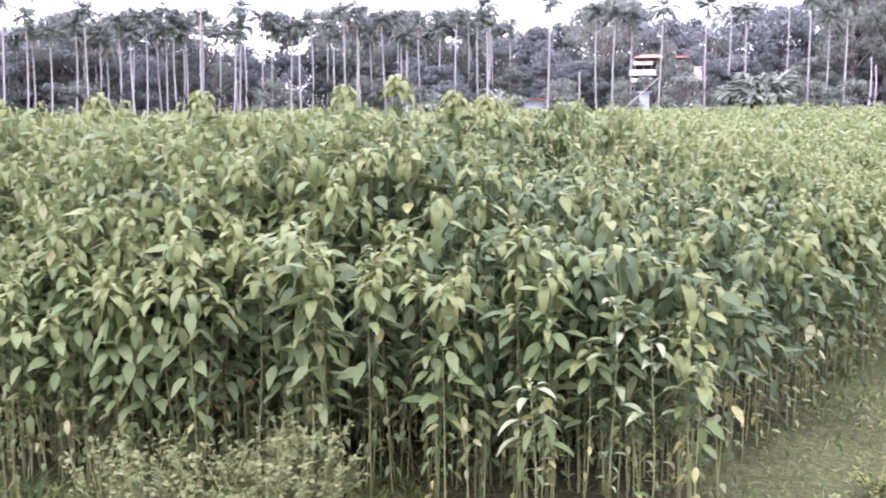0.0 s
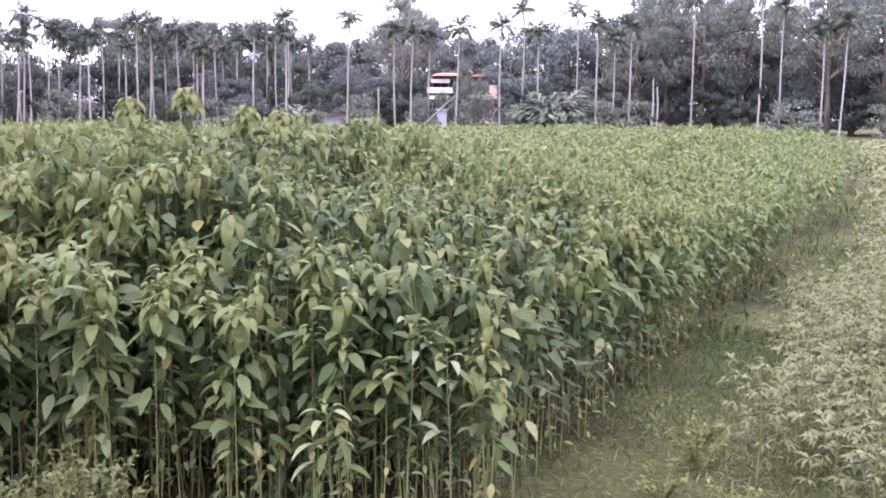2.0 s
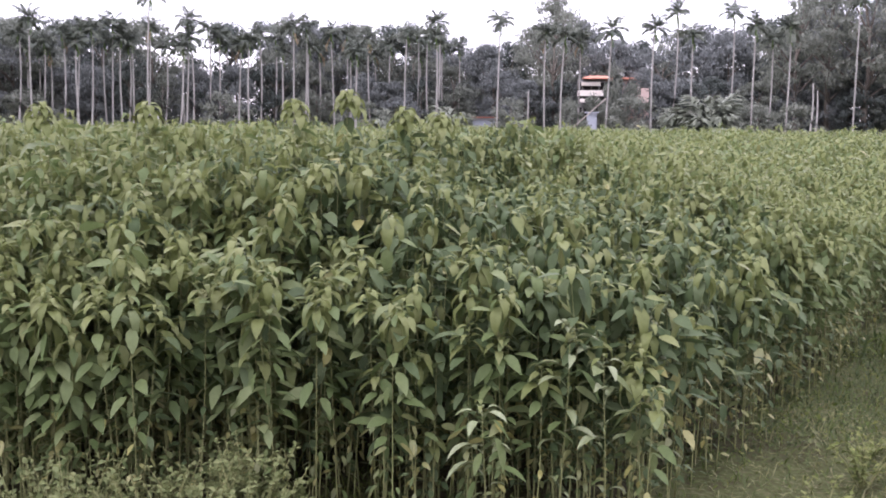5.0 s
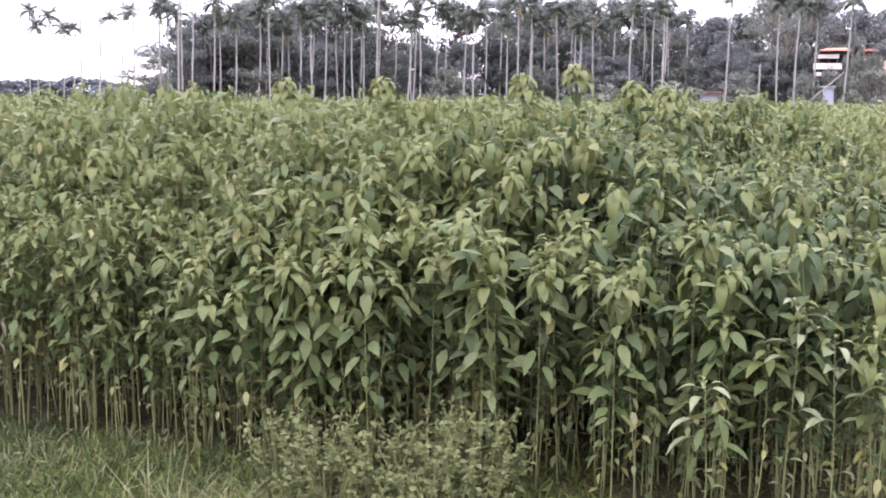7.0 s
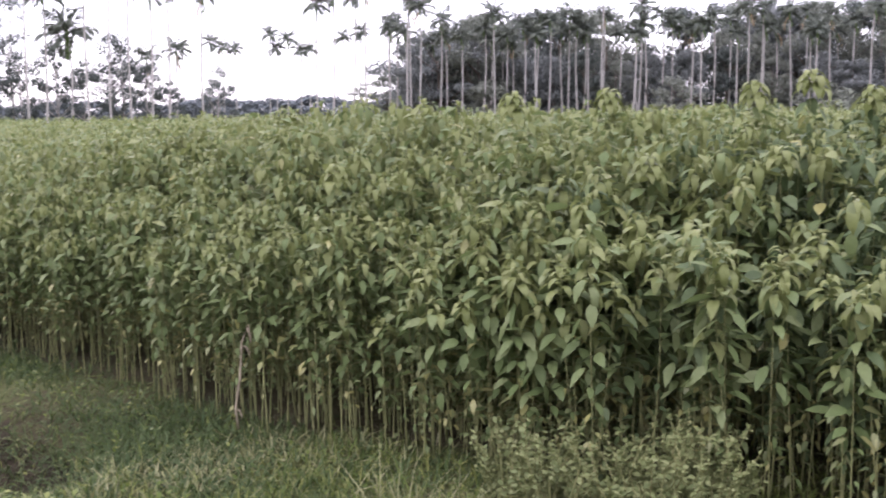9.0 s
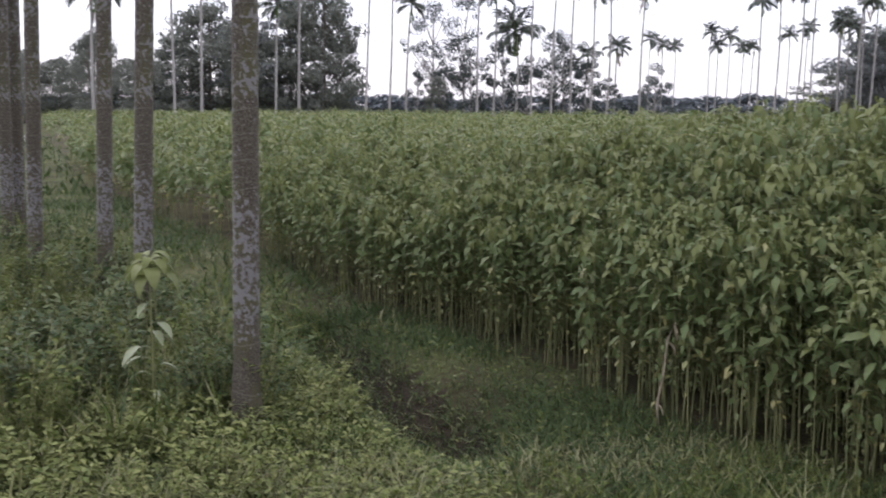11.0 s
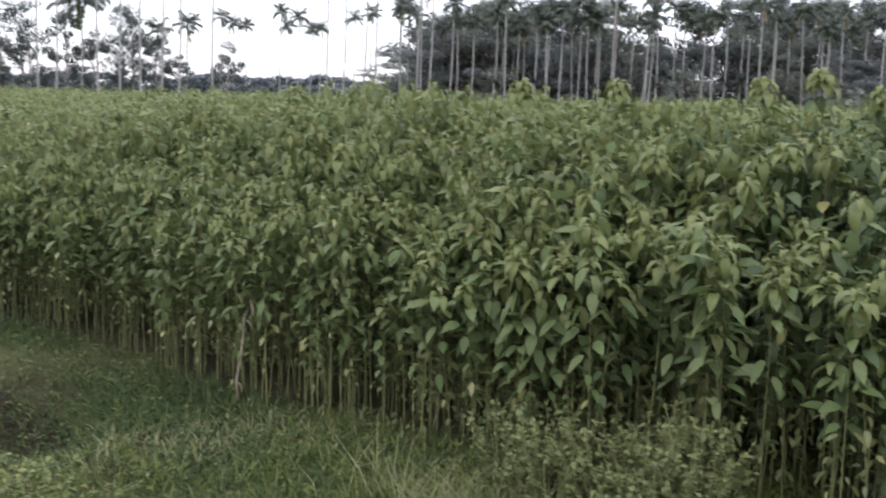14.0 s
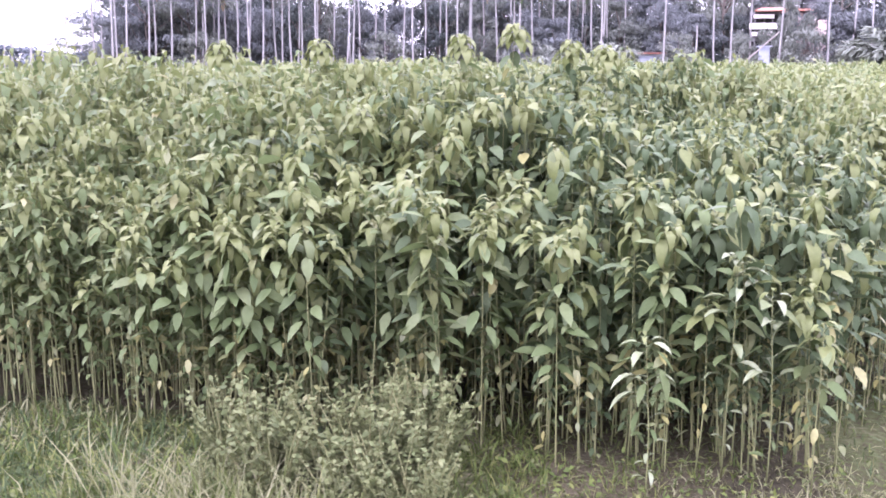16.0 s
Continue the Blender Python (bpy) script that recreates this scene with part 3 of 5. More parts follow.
def jute_plant(x, y, h, low=0.22, style="green", label="", step=0.029, size=1.0):
    """One jute plant with a stem and every leaf a part of its own."""
    R = random.Random(int(1e4 * (x + 50)) + 7 * int(1e4 * y))
    ob = thing("jute_plant", x, y, label or "green jute plant with hanging oval leaves and bare lower stem", "jute plant", "jute plants at the field edge", R.uniform(0, 360))
    dark_leaved = style == "green" and R.random() < float(dark_share(x, y))
    upright = bool(label)        # the plants that stand out keep straight
    ob.matrix_basis = ob.matrix_basis @ pose(0, 0, 0, R.gauss(0, 0.3 if upright else 2.5), R.gauss(0, 0.3 if upright else 2.5), 0)
    k = max(4, min(18, round(h * 10)))
    part("stem", STEMS[k], ob, Matrix.Diagonal((1, 1, h / (k / 10), 1)))
    dome = low == 0.45        # the tall ones carry a rounded head of hanging leaves
    z, i = h - (0.13 if dome else 0.035), 0
    while z > low * h:
        f = max(0.0, min(1.0, (z / h - 0.3) / 0.7))
        ln = (0.054 + 0.062 * sin(f * pi * 0.72)) * R.uniform(0.72, 1.25) * size
        sort = "old" if R.random() < (0.42 if f < 0.3 else 0.02) else "mature"
        if sort == "old":
            ln *= 0.8
        if dark_leaved and sort == "mature":
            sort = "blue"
        if style == "pale":
            sort, ln = R.choice(["pale", "pale", "mature"]), ln * 0.95
        if dome:
            ln *= 0.85
        if f > 0.9 and style == "green" and R.random() < 0.5:
            sort = "young" if not dark_leaved else "blue"
        s = 0.012 * sin(3.1 * z / h + h * 9), 0.010 * sin(4.2 * z / h + h * 5)
        part("leaf", R.choice(LEAF_KINDS[sort]), ob, pose(s[0], s[1], z, R.gauss(0, 9), R.gauss(0, 14), math.degrees(i * GOLD + R.gauss(0, 0.3))) @ Matrix.Diagonal((ln, ln, ln, 1)))
        z -= step * R.uniform(0.7, 1.3)
        i += 1
    if dome:
        for j in range(22):
            ln = (0.078 + 0.0022 * j) * R.uniform(0.9, 1.15)
            part("leaf", R.choice(LEAF_KINDS["dome"]), ob, pose(0.012 * sin(3.1 + h * 9), 0.010 * sin(4.2 + h * 5), h - 0.0045 * j, R.gauss(0, 5), R.gauss(0, 5), math.degrees(j * GOLD + R.gauss(0, 0.2))) @ Matrix.Diagonal((ln, ln, ln, 1)))
        return ob
    for j in range(12 if style == "green" else 5):
        ln = (0.062 + 0.0055 * j) * R.uniform(0.85, 1.2) * size
        part("leaf", LEAF_KINDS["young" if style == "green" or j < 2 else "pale"][min(4, j // 2) if style == "green" else j % 3], ob,
             pose(0.012 * sin(3.1 + h * 9), 0.010 * sin(4.2 + h * 5), h - 0.009 * j, R.gauss(0, 6), R.gauss(0, 6), math.degrees(j * GOLD + R.gauss(0, 0.25))) @ Matrix.Diagonal((ln, ln, ln, 1)))
    return ob


def jute_field():
    # single plants that stand out
    singles = [(0.34, 3.86, 0.60, "pale", "pale curled jute plant standing alone before the field", 0.018), (0.96, 3.95, 0.64, "green", "short jute plant standing alone before the field", 0.038),
               (0.66, 4.07, 0.86, "pale", "thin light green jute plant before the field", 0.026), (0.80, 4.02, 0.74, "pale", "thin light green jute plant before the field", 0.032), (0.55, 4.12, 0.70, "green", "", 0.034), (0.70, 4.22, 0.80, "green", "", 0.03),
               (1.52, 4.95, 0.55, "green", "small drooping jute plant at the field's corner", 0.05)]
    for x, y, h, style, label, step in singles:
        jute_plant(x, y, h, 0.3 if style == "green" else 0.12, style, label, step)
    for az, d, h in [(1.95, 5.5, 1.74), (4.9, 5.8, 1.70), (12.2, 6.2, 1.68), (17.1, 5.3, 1.66), (-0.8, 6.0, 1.67), (-2.7, 6.1, 1.64), (26.0, 5.6, 1.32), (10.0, 5.2, 1.36), (3.5, 5.0, 1.40)]:
        a = radians(az)
        jute_plant(-d * sin(a), d * cos(a), h, 0.45, "green", "tall jute plant rising above the rest of the field", 0.021, 1.02)
    # the edge of the field, plant by plant
    xs = np.concatenate([rng.uniform(-3.4, 1.25, 6000), rng.uniform(1.0, 2.6, 1500)])
    ys = np.concatenate([rng.uniform(4.0, 5.6, 6000), rng.uniform(4.4, 7.2, 1500)])
    sf, sr = inside(xs, ys)
    ok = (sf > 0.02) & (sr > 0.02) & (np.minimum(sf, sr) < 0.5)
    xs, ys = xs[ok], ys[ok]
    placed = []
    for x, y in zip(xs, ys):
        if len(placed) < 97 and all((x - a) ** 2 + (y - b) ** 2 > 0.10 ** 2 for a, b in placed):
            placed.append((x, y))
    for x, y in placed:
        jute_plant(x, y, max(0.42, float(jute_height(x, y)) * min(1.06, rng.normal(0.95, 0.17))), 0.24 if x < -2.0 else 0.15 if x < -1.2 else 0.09 if x < -0.4 else 0.14 if x < 1.15 else 0.1, size=0.78 if x < -1.8 else 0.90 if x < 0.3 else 0.82)
    # the rest of the field, row behind row
    chunks = []
    x, y = scatter(10500, 3.6, 12.5, -38, 66)
    sf, sr = inside(x, y)
    ok = (sf > 0) & (sr > 0)
    x, y, sf, sr = x[ok], y[ok], sf[ok], sr[ok]
    named = (np.minimum(sf, sr) < 0.5) & (x > -3.4) & (y < 7.2)
    ok = ~named | (rng.random(len(x)) < 0.8)
    x, y, sf, sr = x[ok], y[ok], sf[ok], sr[ok]
    # a thicker stand along the edges
    x2, y2 = scatter(9000, 3.6, 12.5, -38, 66)
    sf2, sr2 = inside(x2, y2)
    ok = (sf2 > 0.1) & (sr2 > 0.1) & (np.minimum(sf2, sr2) < 1.3) & ((x2 > -1.6) | (rng.random(len(x2)) < 0.6))
    x, y, sf, sr = (np.concatenate(p) for p in ((x, x2[ok]), (y, y2[ok]), (sf, sf2[ok]), (sr, sr2[ok])))
    edge = np.minimum(sf, sr) < 0.9
    ok = ~((x > -0.5) & (x < 1.3) & (sf < 0.7) & (rng.random(len(x)) < 0.5))
    x, y, sf, sr, edge = x[ok], y[ok], sf[ok], sr[ok], edge[ok]
    h = jute_height(x, y) * np.clip(np.where(edge, rng.normal(0.97, 0.14, len(x)), rng.normal(1.0, 0.11, len(x))), 0.55, 1.17)
    near = np.hypot(x, y) < 7.2
    bare = np.where(sr < sf, 0.06, np.where((x > -0.4) & (x < 1.2), 0.13, np.where(x < -2.2, 0.26, np.where(x < -1.2, 0.15, 0.08))))
    strip = edge & (x < -1.6)
    chunks += jute_arrays(x[strip], y[strip], h[strip], bare[strip], 46, False, size=0.78)
    edge, near = edge & ~strip, near & ~strip
    rest = ~edge & ~strip
    for sel, low, count, hi in [(edge & near, 1.0, 44, True), (edge & ~near, 1.0, 38, False), (rest & near, 1.5, 25, False), (rest & ~near, 1.6, 19, "plain")]:
        chunks += jute_arrays(x[sel], y[sel], h[sel], low * bare[sel], count, hi, size=0.93)
    me = mesh_np("jute_crop", *join(chunks)[:2], JUTE_MATS, join(chunks)[2])
    tagged(new("jute_crop", me), "dense crop of green jute plants with drooping leaves", "jute crop", kind="stuff")
    chunks = []
    x, y = scatter(15000, 12.5, 32, -37, 68)
    sf, sr = inside(x, y)
    ok = (sf > 0) & (sr > 0)
    x, y, sf, sr = x[ok], y[ok], sf[ok], sr[ok]
    h = jute_height(x, y) * rng.normal(1.0, 0.09, len(x))
    edge = np.minimum(sf, sr) < 1.2
    chunks += jute_arrays(x[edge], y[edge], h[edge], 0.2, 18, "plain", 6, 1.25, sides=3)
    chunks += jute_arrays(x[~edge], y[~edge], h[~edge], 0.5, 7, "plain", 7, 1.35, stems=False)
    x, y = scatter(20000, 32, 112, -36, 69)
    sf, sr = inside(x, y)
    ok = (sf > 0) & (sr > 0) & (np.hypot(x, y) < far_side(x, y))
    x, y = x[ok], y[ok]
    h = jute_height(x, y) * rng.normal(1.0, 0.10, len(x))
    chunks += jute_arrays(x, y, h, 0.5, 5, "plain", 5, 2.0, stems=False)
    v, t, k = join(chunks)
    tagged(new("far_jute_crop", mesh_np("far_jute_crop", v, t, JUTE_MATS, k)), "green jute crop stretching back to the palms", "jute crop", kind="stuff")


jute_field()


# ---- grass and weeds ----
def grass_arrays(x, y, length, width, lean=0.7, hi=False):
    n = len(x)
    az = rng.uniform(0, 2 * pi, n)
    b = np.stack([x, y, ground_z(x, y) - 0.008], 1)
    return leaves(b, az, rng.uniform(0.7, 1.5, n), rng.uniform(0.2, 1.7, n) * lean / 0.7, length * rng.uniform(0.5, 1.3, n), width * rng.uniform(0.7, 1.3, n), rng.normal(0, 0.3, n), 0.2, hi)


def grass():
    chunks = []
    for cnt, r0, r1, a0, a1, ln, wd in [(165000, 2.6, 8.6, 0, 75, 0.12, 0.007), (95000, 2.6, 9.0, -42, 4, 0.075, 0.0055), (50000, 8.0, 20.0, -36, 74, 0.20, 0.018), (30000, 8.0, 22.0, 47, 76, 0.16, 0.014), (12000, 20, 60, 50, 75, 0.30, 0.05), (6000, 20, 60, -40, -26, 0.25, 0.05)]:
        x, y = scatter(cnt, r0, r1, a0, a1)
        sf, sr = inside(x, y)
        patch = np.sin(2.1 * x + 1.3 * np.sin(1.7 * y)) + np.sin(2.7 * y - 0.9 * x)
        ok = (np.minimum(sf, sr) < rng.exponential(np.where((x > -0.6) & (x < 1.6), 0.42, 0.12))) & (patch > rng.uniform(-2.4, 0.6, cnt)) & ((np.abs(x - 0.45) > 0.9) | (y < 3.6) | (rng.random(cnt) < 0.8))
        ok &= ~((np.abs(before_bank(x, y) + 0.20) < 0.24) & (x < -3.2) & (x > -6.2) & (rng.random(cnt) < 0.45))
        x, y = x[ok], y[ok]
        v, t = grass_arrays(x, y, ln, wd, hi="plain")
        dry = (np.sin(1.7 * x + 2.0 * np.sin(0.8 * y)) + np.sin(1.1 * y - 1.3 * x) + rng.normal(0, 0.6, len(x)) > np.where(x < -1.0, 2.2, np.where(x > 1.2, 1.1, 0.5))).astype(int)
        # the strip between bank and field is a deeper green
        dry = np.where((dry == 0) & (x < -2.4) & (before_bank(x, y) < -0.3) & (rng.random(len(x)) < 0.8), 5, dry)
        dry = np.where((dry == 0) & ((x > 1.2) | (x < -0.9)) & (rng.random(len(x)) < 0.5), 5, dry)
        chunks.append((v, t, np.repeat(dry, len(t) // len(x))))
    # short grass round and behind the camera
    x, y = scatter(45000, 0.3, 9.0, -180, 180)
    sf, sr = inside(x, y)
    ok = (np.minimum(sf, sr) < 0) & ((np.hypot(x, y) < 2.9) | (y < 1.0))
    x, y = x[ok], y[ok]
    v, t = grass_arrays(x, y, 0.08, 0.009, hi="plain")
    chunks.append((v, t, np.repeat((rng.random(len(x)) < 0.25).astype(int), len(t) // len(x))))
    # small broad leaves close to the ground
    x, y = scatter(60000, 2.6, 9.5, -42, 75)
    sf, sr = inside(x, y)
    patch = np.sin(1.3 * x - 2.2 * np.sin(0.9 * y)) + np.sin(2.3 * y + 0.7 * x)
    ok = (np.minimum(sf, sr) < 0.1) & (patch > rng.uniform(-1.8, 1.6, len(x))) & ~((np.abs(before_bank(x, y) + 0.20) < 0.2) & (x < -3.2) & (x > -6.2) & (rng.random(len(x)) < 0.35))
    x, y = x[ok], y[ok]
    n = len(x)
    ln = rng.uniform(0.012, 0.04, n)
    v, t = leaves(np.stack([x, y, ground_z(x, y) + rng.uniform(0.01, 0.07, n)], 1), rng.uniform(0, 2 * pi, n), rng.normal(0.2, 0.4, n), rng.uniform(0, 0.9, n), ln, ln * 0.55, rng.normal(0, 0.4, n), 0.2, "plain")
    chunks.append((v, t, np.repeat((rng.random(n) < 0.35) * 2, len(t) // n)))
    # low leafy herbs on the near side of the ditch
    x, y = scatter(90000, 2.0, 7.0, 30, 80)
    b = before_bank(x, y)
    thick = 0.5 + 0.5 * np.sin(2.6 * x + 1.7 * np.sin(2.2 * y)) * np.sin(3.1 * y - 1.1 * x)
    ok = (b > 0.08 + rng.exponential(0.08, len(x))) & (rng.random(len(x)) < 0.35 + 0.65 * thick)
    x, y, thick = x[ok], y[ok], thick[ok]
    n = len(x)
    ln = rng.uniform(0.012, 0.05, n)
    v, t = leaves(np.stack([x, y, ground_z(x, y) + rng.uniform(0.01, 1.0, n) * (0.07 + 0.13 * thick)], 1), rng.uniform(0, 2 * pi, n), rng.normal(0.25, 0.4, n), rng.uniform(0.1, 1.0, n), ln, ln * 0.5, rng.normal(0, 0.4, n), 0.25, "plain")
    chunks.append((v, t, np.repeat(np.where(rng.random(n) < 0.55, 3, np.where(rng.random(n) < 0.6, 0, 2)), len(t) // n)))
    # tall grass in the rough growth under the palms
    x, y = scatter(30000, 5.0, 14.0, 50, 76)
    gap = np.interp(x, EDGE_X, EDGE_Y) - y
    tall = np.sin(1.9 * x + 1.3 * np.sin(1.4 * y)) + np.sin(2.2 * y - 0.8 * x)
    ok = (gap > 1.6) & (before_bank(x, y) > 0.5) & (tall > rng.uniform(-1.6, 1.6, len(x)))
    x, y = x[ok], y[ok]
    v, t = grass_arrays(x, y, 0.42, 0.009, hi=False)
    chunks.append((v, t, np.repeat(rng.choice([0, 0, 4, 5, 1], len(x)), len(t) // len(x))))
    # dark stalks and leaves in the ditch
    x, y = scatter(16000, 3.5, 8.0, 36, 62)
    ok = (np.abs(before_bank(x, y) + 0.20) < 0.27) & (x < -3.0)
    x, y = x[ok], y[ok]
    v, t = grass_arrays(x, y, 0.10, 0.010, hi="plain")
    chunks.append((v, t, np.repeat(np.where(rng.random(len(x)) < 0.12, 1, 4), len(t) // len(x))))
    # long pale tufts beside the weeds
    for az, d in [(19.6, 3.7), (21.5, 3.8), (24.0, 4.0), (16.5, 3.45), (14.6, 3.5), (13.2, 3.42), (16.2, 3.62), (17.8, 3.6), (18.6, 3.8), (15.3, 3.4), (44, 3.6), (50, 3.9), (56, 3.7), (61, 4.2), (53, 4.4), (47, 4.3)]:
        a = radians(az)
        n = 130
        chunks.append((*grass_arrays(-d * sin(a) + rng.normal(0, 0.12, n), d * cos(a) + rng.normal(0, 0.12, n), 0.34, 0.0045), np.repeat(rng.choice([0, 1, 1], n), len(leaf_tris(3)))))
    v, t, k = join(chunks)
    tagged(new("grass", mesh_np("grass", v, t, [M_GRASS, M_DRY, M_WEED, M_HERB, M_WEED_DARK, M_GRASS_DEEP], k)), "short green and straw-coloured grass on the path", "grass", kind="stuff")


grass()


def weed_meshes(mat, h, n_stem, leaf, width, spread, droop=0.8, dense=1.0):
    """Stems and foliage meshes for a bushy weed."""
    stems, fol = [], []
    for s in range(n_stem):
        a, sp = rng.uniform(0, 2 * pi), rng.uniform(0.1, spread)
        top = np.array([cos(a) * sp, sin(a) * sp, h * rng.uniform(0.7, 1.1)])
        pts = [np.array([0.15 * top[0], 0.15 * top[1], 0]), top * (0.55, 0.55, 0.6), top]
        v, t = tube(pts, [0.004, 0.003, 0.0015], 4, False)
        stems.append((v, t, 0))
        k = int(17 * dense * h / 0.35)
        u = rng.uniform(0.25, 1.0, k)
        b = np.array(pts[0])[None] + (top - pts[0])[None] * u[:, None]
        fol.append((*leaves(b, rng.uniform(0, 2 * pi, k), rng.uniform(0.0, 0.9, k), rng.uniform(0.2, droop * 1.4, k), leaf * rng.uniform(0.6, 1.3, k), width * rng.uniform(0.7, 1.2, k), rng.normal(0, 0.4, k), 0.25, False), 0))
    sv, st, _ = join(stems)
    fv, ft, _ = join(fol)
    return mesh_np("stem", sv, st, [M_STEM]), mesh_np("foliage", fv, ft, [mat])


def plant_kind(name, meshes, spots, label, category, group):
    for i, (x, y, s) in enumerate(spots):
        ob = thing(name, x, y, label, category, group, (i * 137.5) % 360, float(ground_z(x, y)) - 0.004)
        ob.scale = (s, s, s * random.uniform(0.85, 1.15))
        st, fo = meshes[i % len(meshes)]
        tagged(part("stem", st, ob), kind="stuff")
        tagged(part("foliage", fo, ob), kind="stuff")


def weeds():
    bushy = [weed_meshes(M_WEED, 0.38, 26, 0.030, 0.019, 0.20, dense=1.35) for _ in range(4)]
    spots = [(-d * sin(radians(a)), d * cos(radians(a)), s) for a, d, s in
             [(17.5, 4.1, 0.9), (16, 4.0, 1.1), (15, 3.85, 1.15), (12, 3.95, 1.2), (10, 3.85, 1.1), (8.2, 3.95, 1.05), (6.9, 3.85, 1.1), (11, 3.65, 0.9), (8.8, 3.6, 0.95), (7.2, 3.58, 0.9), (14, 4.05, 0.8), (6.3, 3.5, 0.6), (9.5, 4.1, 1.1), (7.2, 4.12, 1.0), (13, 3.6, 0.6), (16.0, 3.75, 0.6), (18.5, 3.9, 0.5)]]
    plant_kind("bushy_weed", bushy, spots, "bushy grey-green weed with small oval leaves beside the jute", "weed", "weeds at the field edge")
    dark = [weed_meshes(M_WEED_DARK, 0.40, 14, 0.050, 0.02, 0.24, dense=1.5) for _ in range(3)] + [weed_meshes(M_GRASS, 0.36, 14, 0.034, 0.015, 0.2, dense=1.4) for _ in range(2)]
    spots = []
    while len(spots) < 150:
        a, d = random.uniform(46, 74), random.uniform(5.3, 13.5)
        x, y = -d * sin(radians(a)), d * cos(radians(a))
        gap = float(np.interp(x, EDGE_X, EDGE_Y)) - y
        if gap > 1.5 + 0.02 * d and float(before_bank(x, y)) > 0.4 and (a > 52 or d > 6.2) and random.random() < (1.0 if a > 54 else 0.4):
            spots.append((x, y, random.uniform(0.75, 1.45)))
    plant_kind("leafy_weed", dark, spots, "dark green leafy weed in the rough growth under the palms", "weed", "weeds under the palms")
    low = [weed_meshes(M_HERB, 0.16, 11, 0.030, 0.018, 0.16, dense=2.4) for _ in range(3)]
    spots = []
    while len(spots) < 110:
        a, d = random.uniform(27, 72), random.uniform(3.3, 6.2)
        x, y = -d * sin(radians(a)), d * cos(radians(a))
        if float(np.interp(x, EDGE_X, EDGE_Y)) - y > 1.2 and float(before_bank(x, y)) > 0.2:
            spots.append((x, y, random.uniform(0.6, 1.4)))
    spots += [(1.65, 4.15, 0.8), (1.85, 4.5, 1.0), (1.5, 3.9, 0.7), (2.2, 4.9, 1.1), (2.4, 5.3, 0.8), (2.0, 4.1, 0.9)]
    plant_kind("low_weed", low, spots, "low yellow-green weed in the grass", "weed", "weeds in the grass")


weeds()


def low_crop_edge(y):
    """Where the low crop begins, beyond the path along the jute's side."""
    return np.interp(y, SIDE_Y, SIDE_X) + np.interp(y, [4.4, 7.7, 12, 30, 110], [1.15, 0.85, 0.75, 0.9, 1.5])


def palmate_crop():
    """Low crop with leaves of narrow fingers, beside the path."""
    def meshes():
        h = rng.uniform(0.30, 0.46)
        v, t = tube([(0, 0, 0), (0.01, 0.005, h * 0.5), (0, 0, h)], [0.005, 0.004, 0.002], 5, False)
        fol = []
        for k in range(24):
            z = h * (0.25 + 0.75 * (k + 1) / 24)
            a, r = k * GOLD, rng.uniform(0.07, 0.13)
            c = np.array([cos(a) * r, sin(a) * r, z + 0.03])
            pv, pt = tube([(0, 0, z - 0.02), c * (0.6, 0.6, 1), c], [0.0015, 0.0013, 0.001], 3, False)
            fol.append((pv, pt, 0))
            m = 6
            fa = a + (np.arange(m) - 2.5) * 0.62 + rng.normal(0, 0.08, m)
            ln = rng.uniform(0.046, 0.078) * (1 - 0.09 * np.abs(np.arange(m) - 2.5))
            fol.append((*leaves(np.repeat(c[None], m, 0), fa, rng.normal(0.45, 0.3, m), rng.uniform(0.6, 1.4, m), ln, ln * 0.27, rng.normal(0, 0.2, m), 0.3, False), 0))
        fv, ft, _ = join(fol)
        return mesh_np("stem", v, t, [M_STEM]), mesh_np("foliage", fv, ft, [M_PALMATE])
    kinds = [meshes() for _ in range(5)]
    spots, tries = [], 0
    while len(spots) < 210 and tries < 20000:
        tries += 1
        y = random.uniform(3.4, 9.0)
        x = random.uniform(1.9, 7.0)
        edge = float(low_crop_edge(y))
        if x > edge + random.gauss(0, 0.12) and x < y * 0.95 and all((x - p[0]) ** 2 + (y - p[1]) ** 2 > 0.15 ** 2 for p in spots):
            spots.append((x, y, random.uniform(0.75, 1.2)))
    plant_kind("palmate_crop_plant", kinds, spots, "low grey-green crop plant with narrow finger-like leaves", "crop plant", "low crop beside the path")
    # the same crop farther off
    fol = []
    x, y = scatter(9000, 8.0, 70, -42, -24)
    edge = low_crop_edge(y) + 0.1
    ok = (x > edge) & ((y > 9.0) | (x > 7.0))
    x, y = x[ok], y[ok]
    n, m = len(x), 14
    i = np.repeat(np.arange(n), m)
    far = np.maximum(1.0, np.hypot(x, y)[i] / 14)
    b = np.stack([x[i] + rng.normal(0, 0.12, n * m) * far, y[i] + rng.normal(0, 0.12, n * m) * far, rng.uniform(0.12, 0.42, n * m)], 1)
    ln = rng.uniform(0.055, 0.095, n * m) * far
    v, t = leaves(b, rng.uniform(0, 2 * pi, n * m), rng.normal(0.2, 0.3, n * m), rng.uniform(0.3, 1.0, n * m), ln, ln * 0.4, rng.normal(0, 0.3, n * m), 0.3, "plain")
    tagged(new("low_crop", mesh_np("low_crop", v, t, [M_PALMATE])), "low grey-green crop stretching away beside the jute", "low crop", kind="stuff")


palmate_crop()


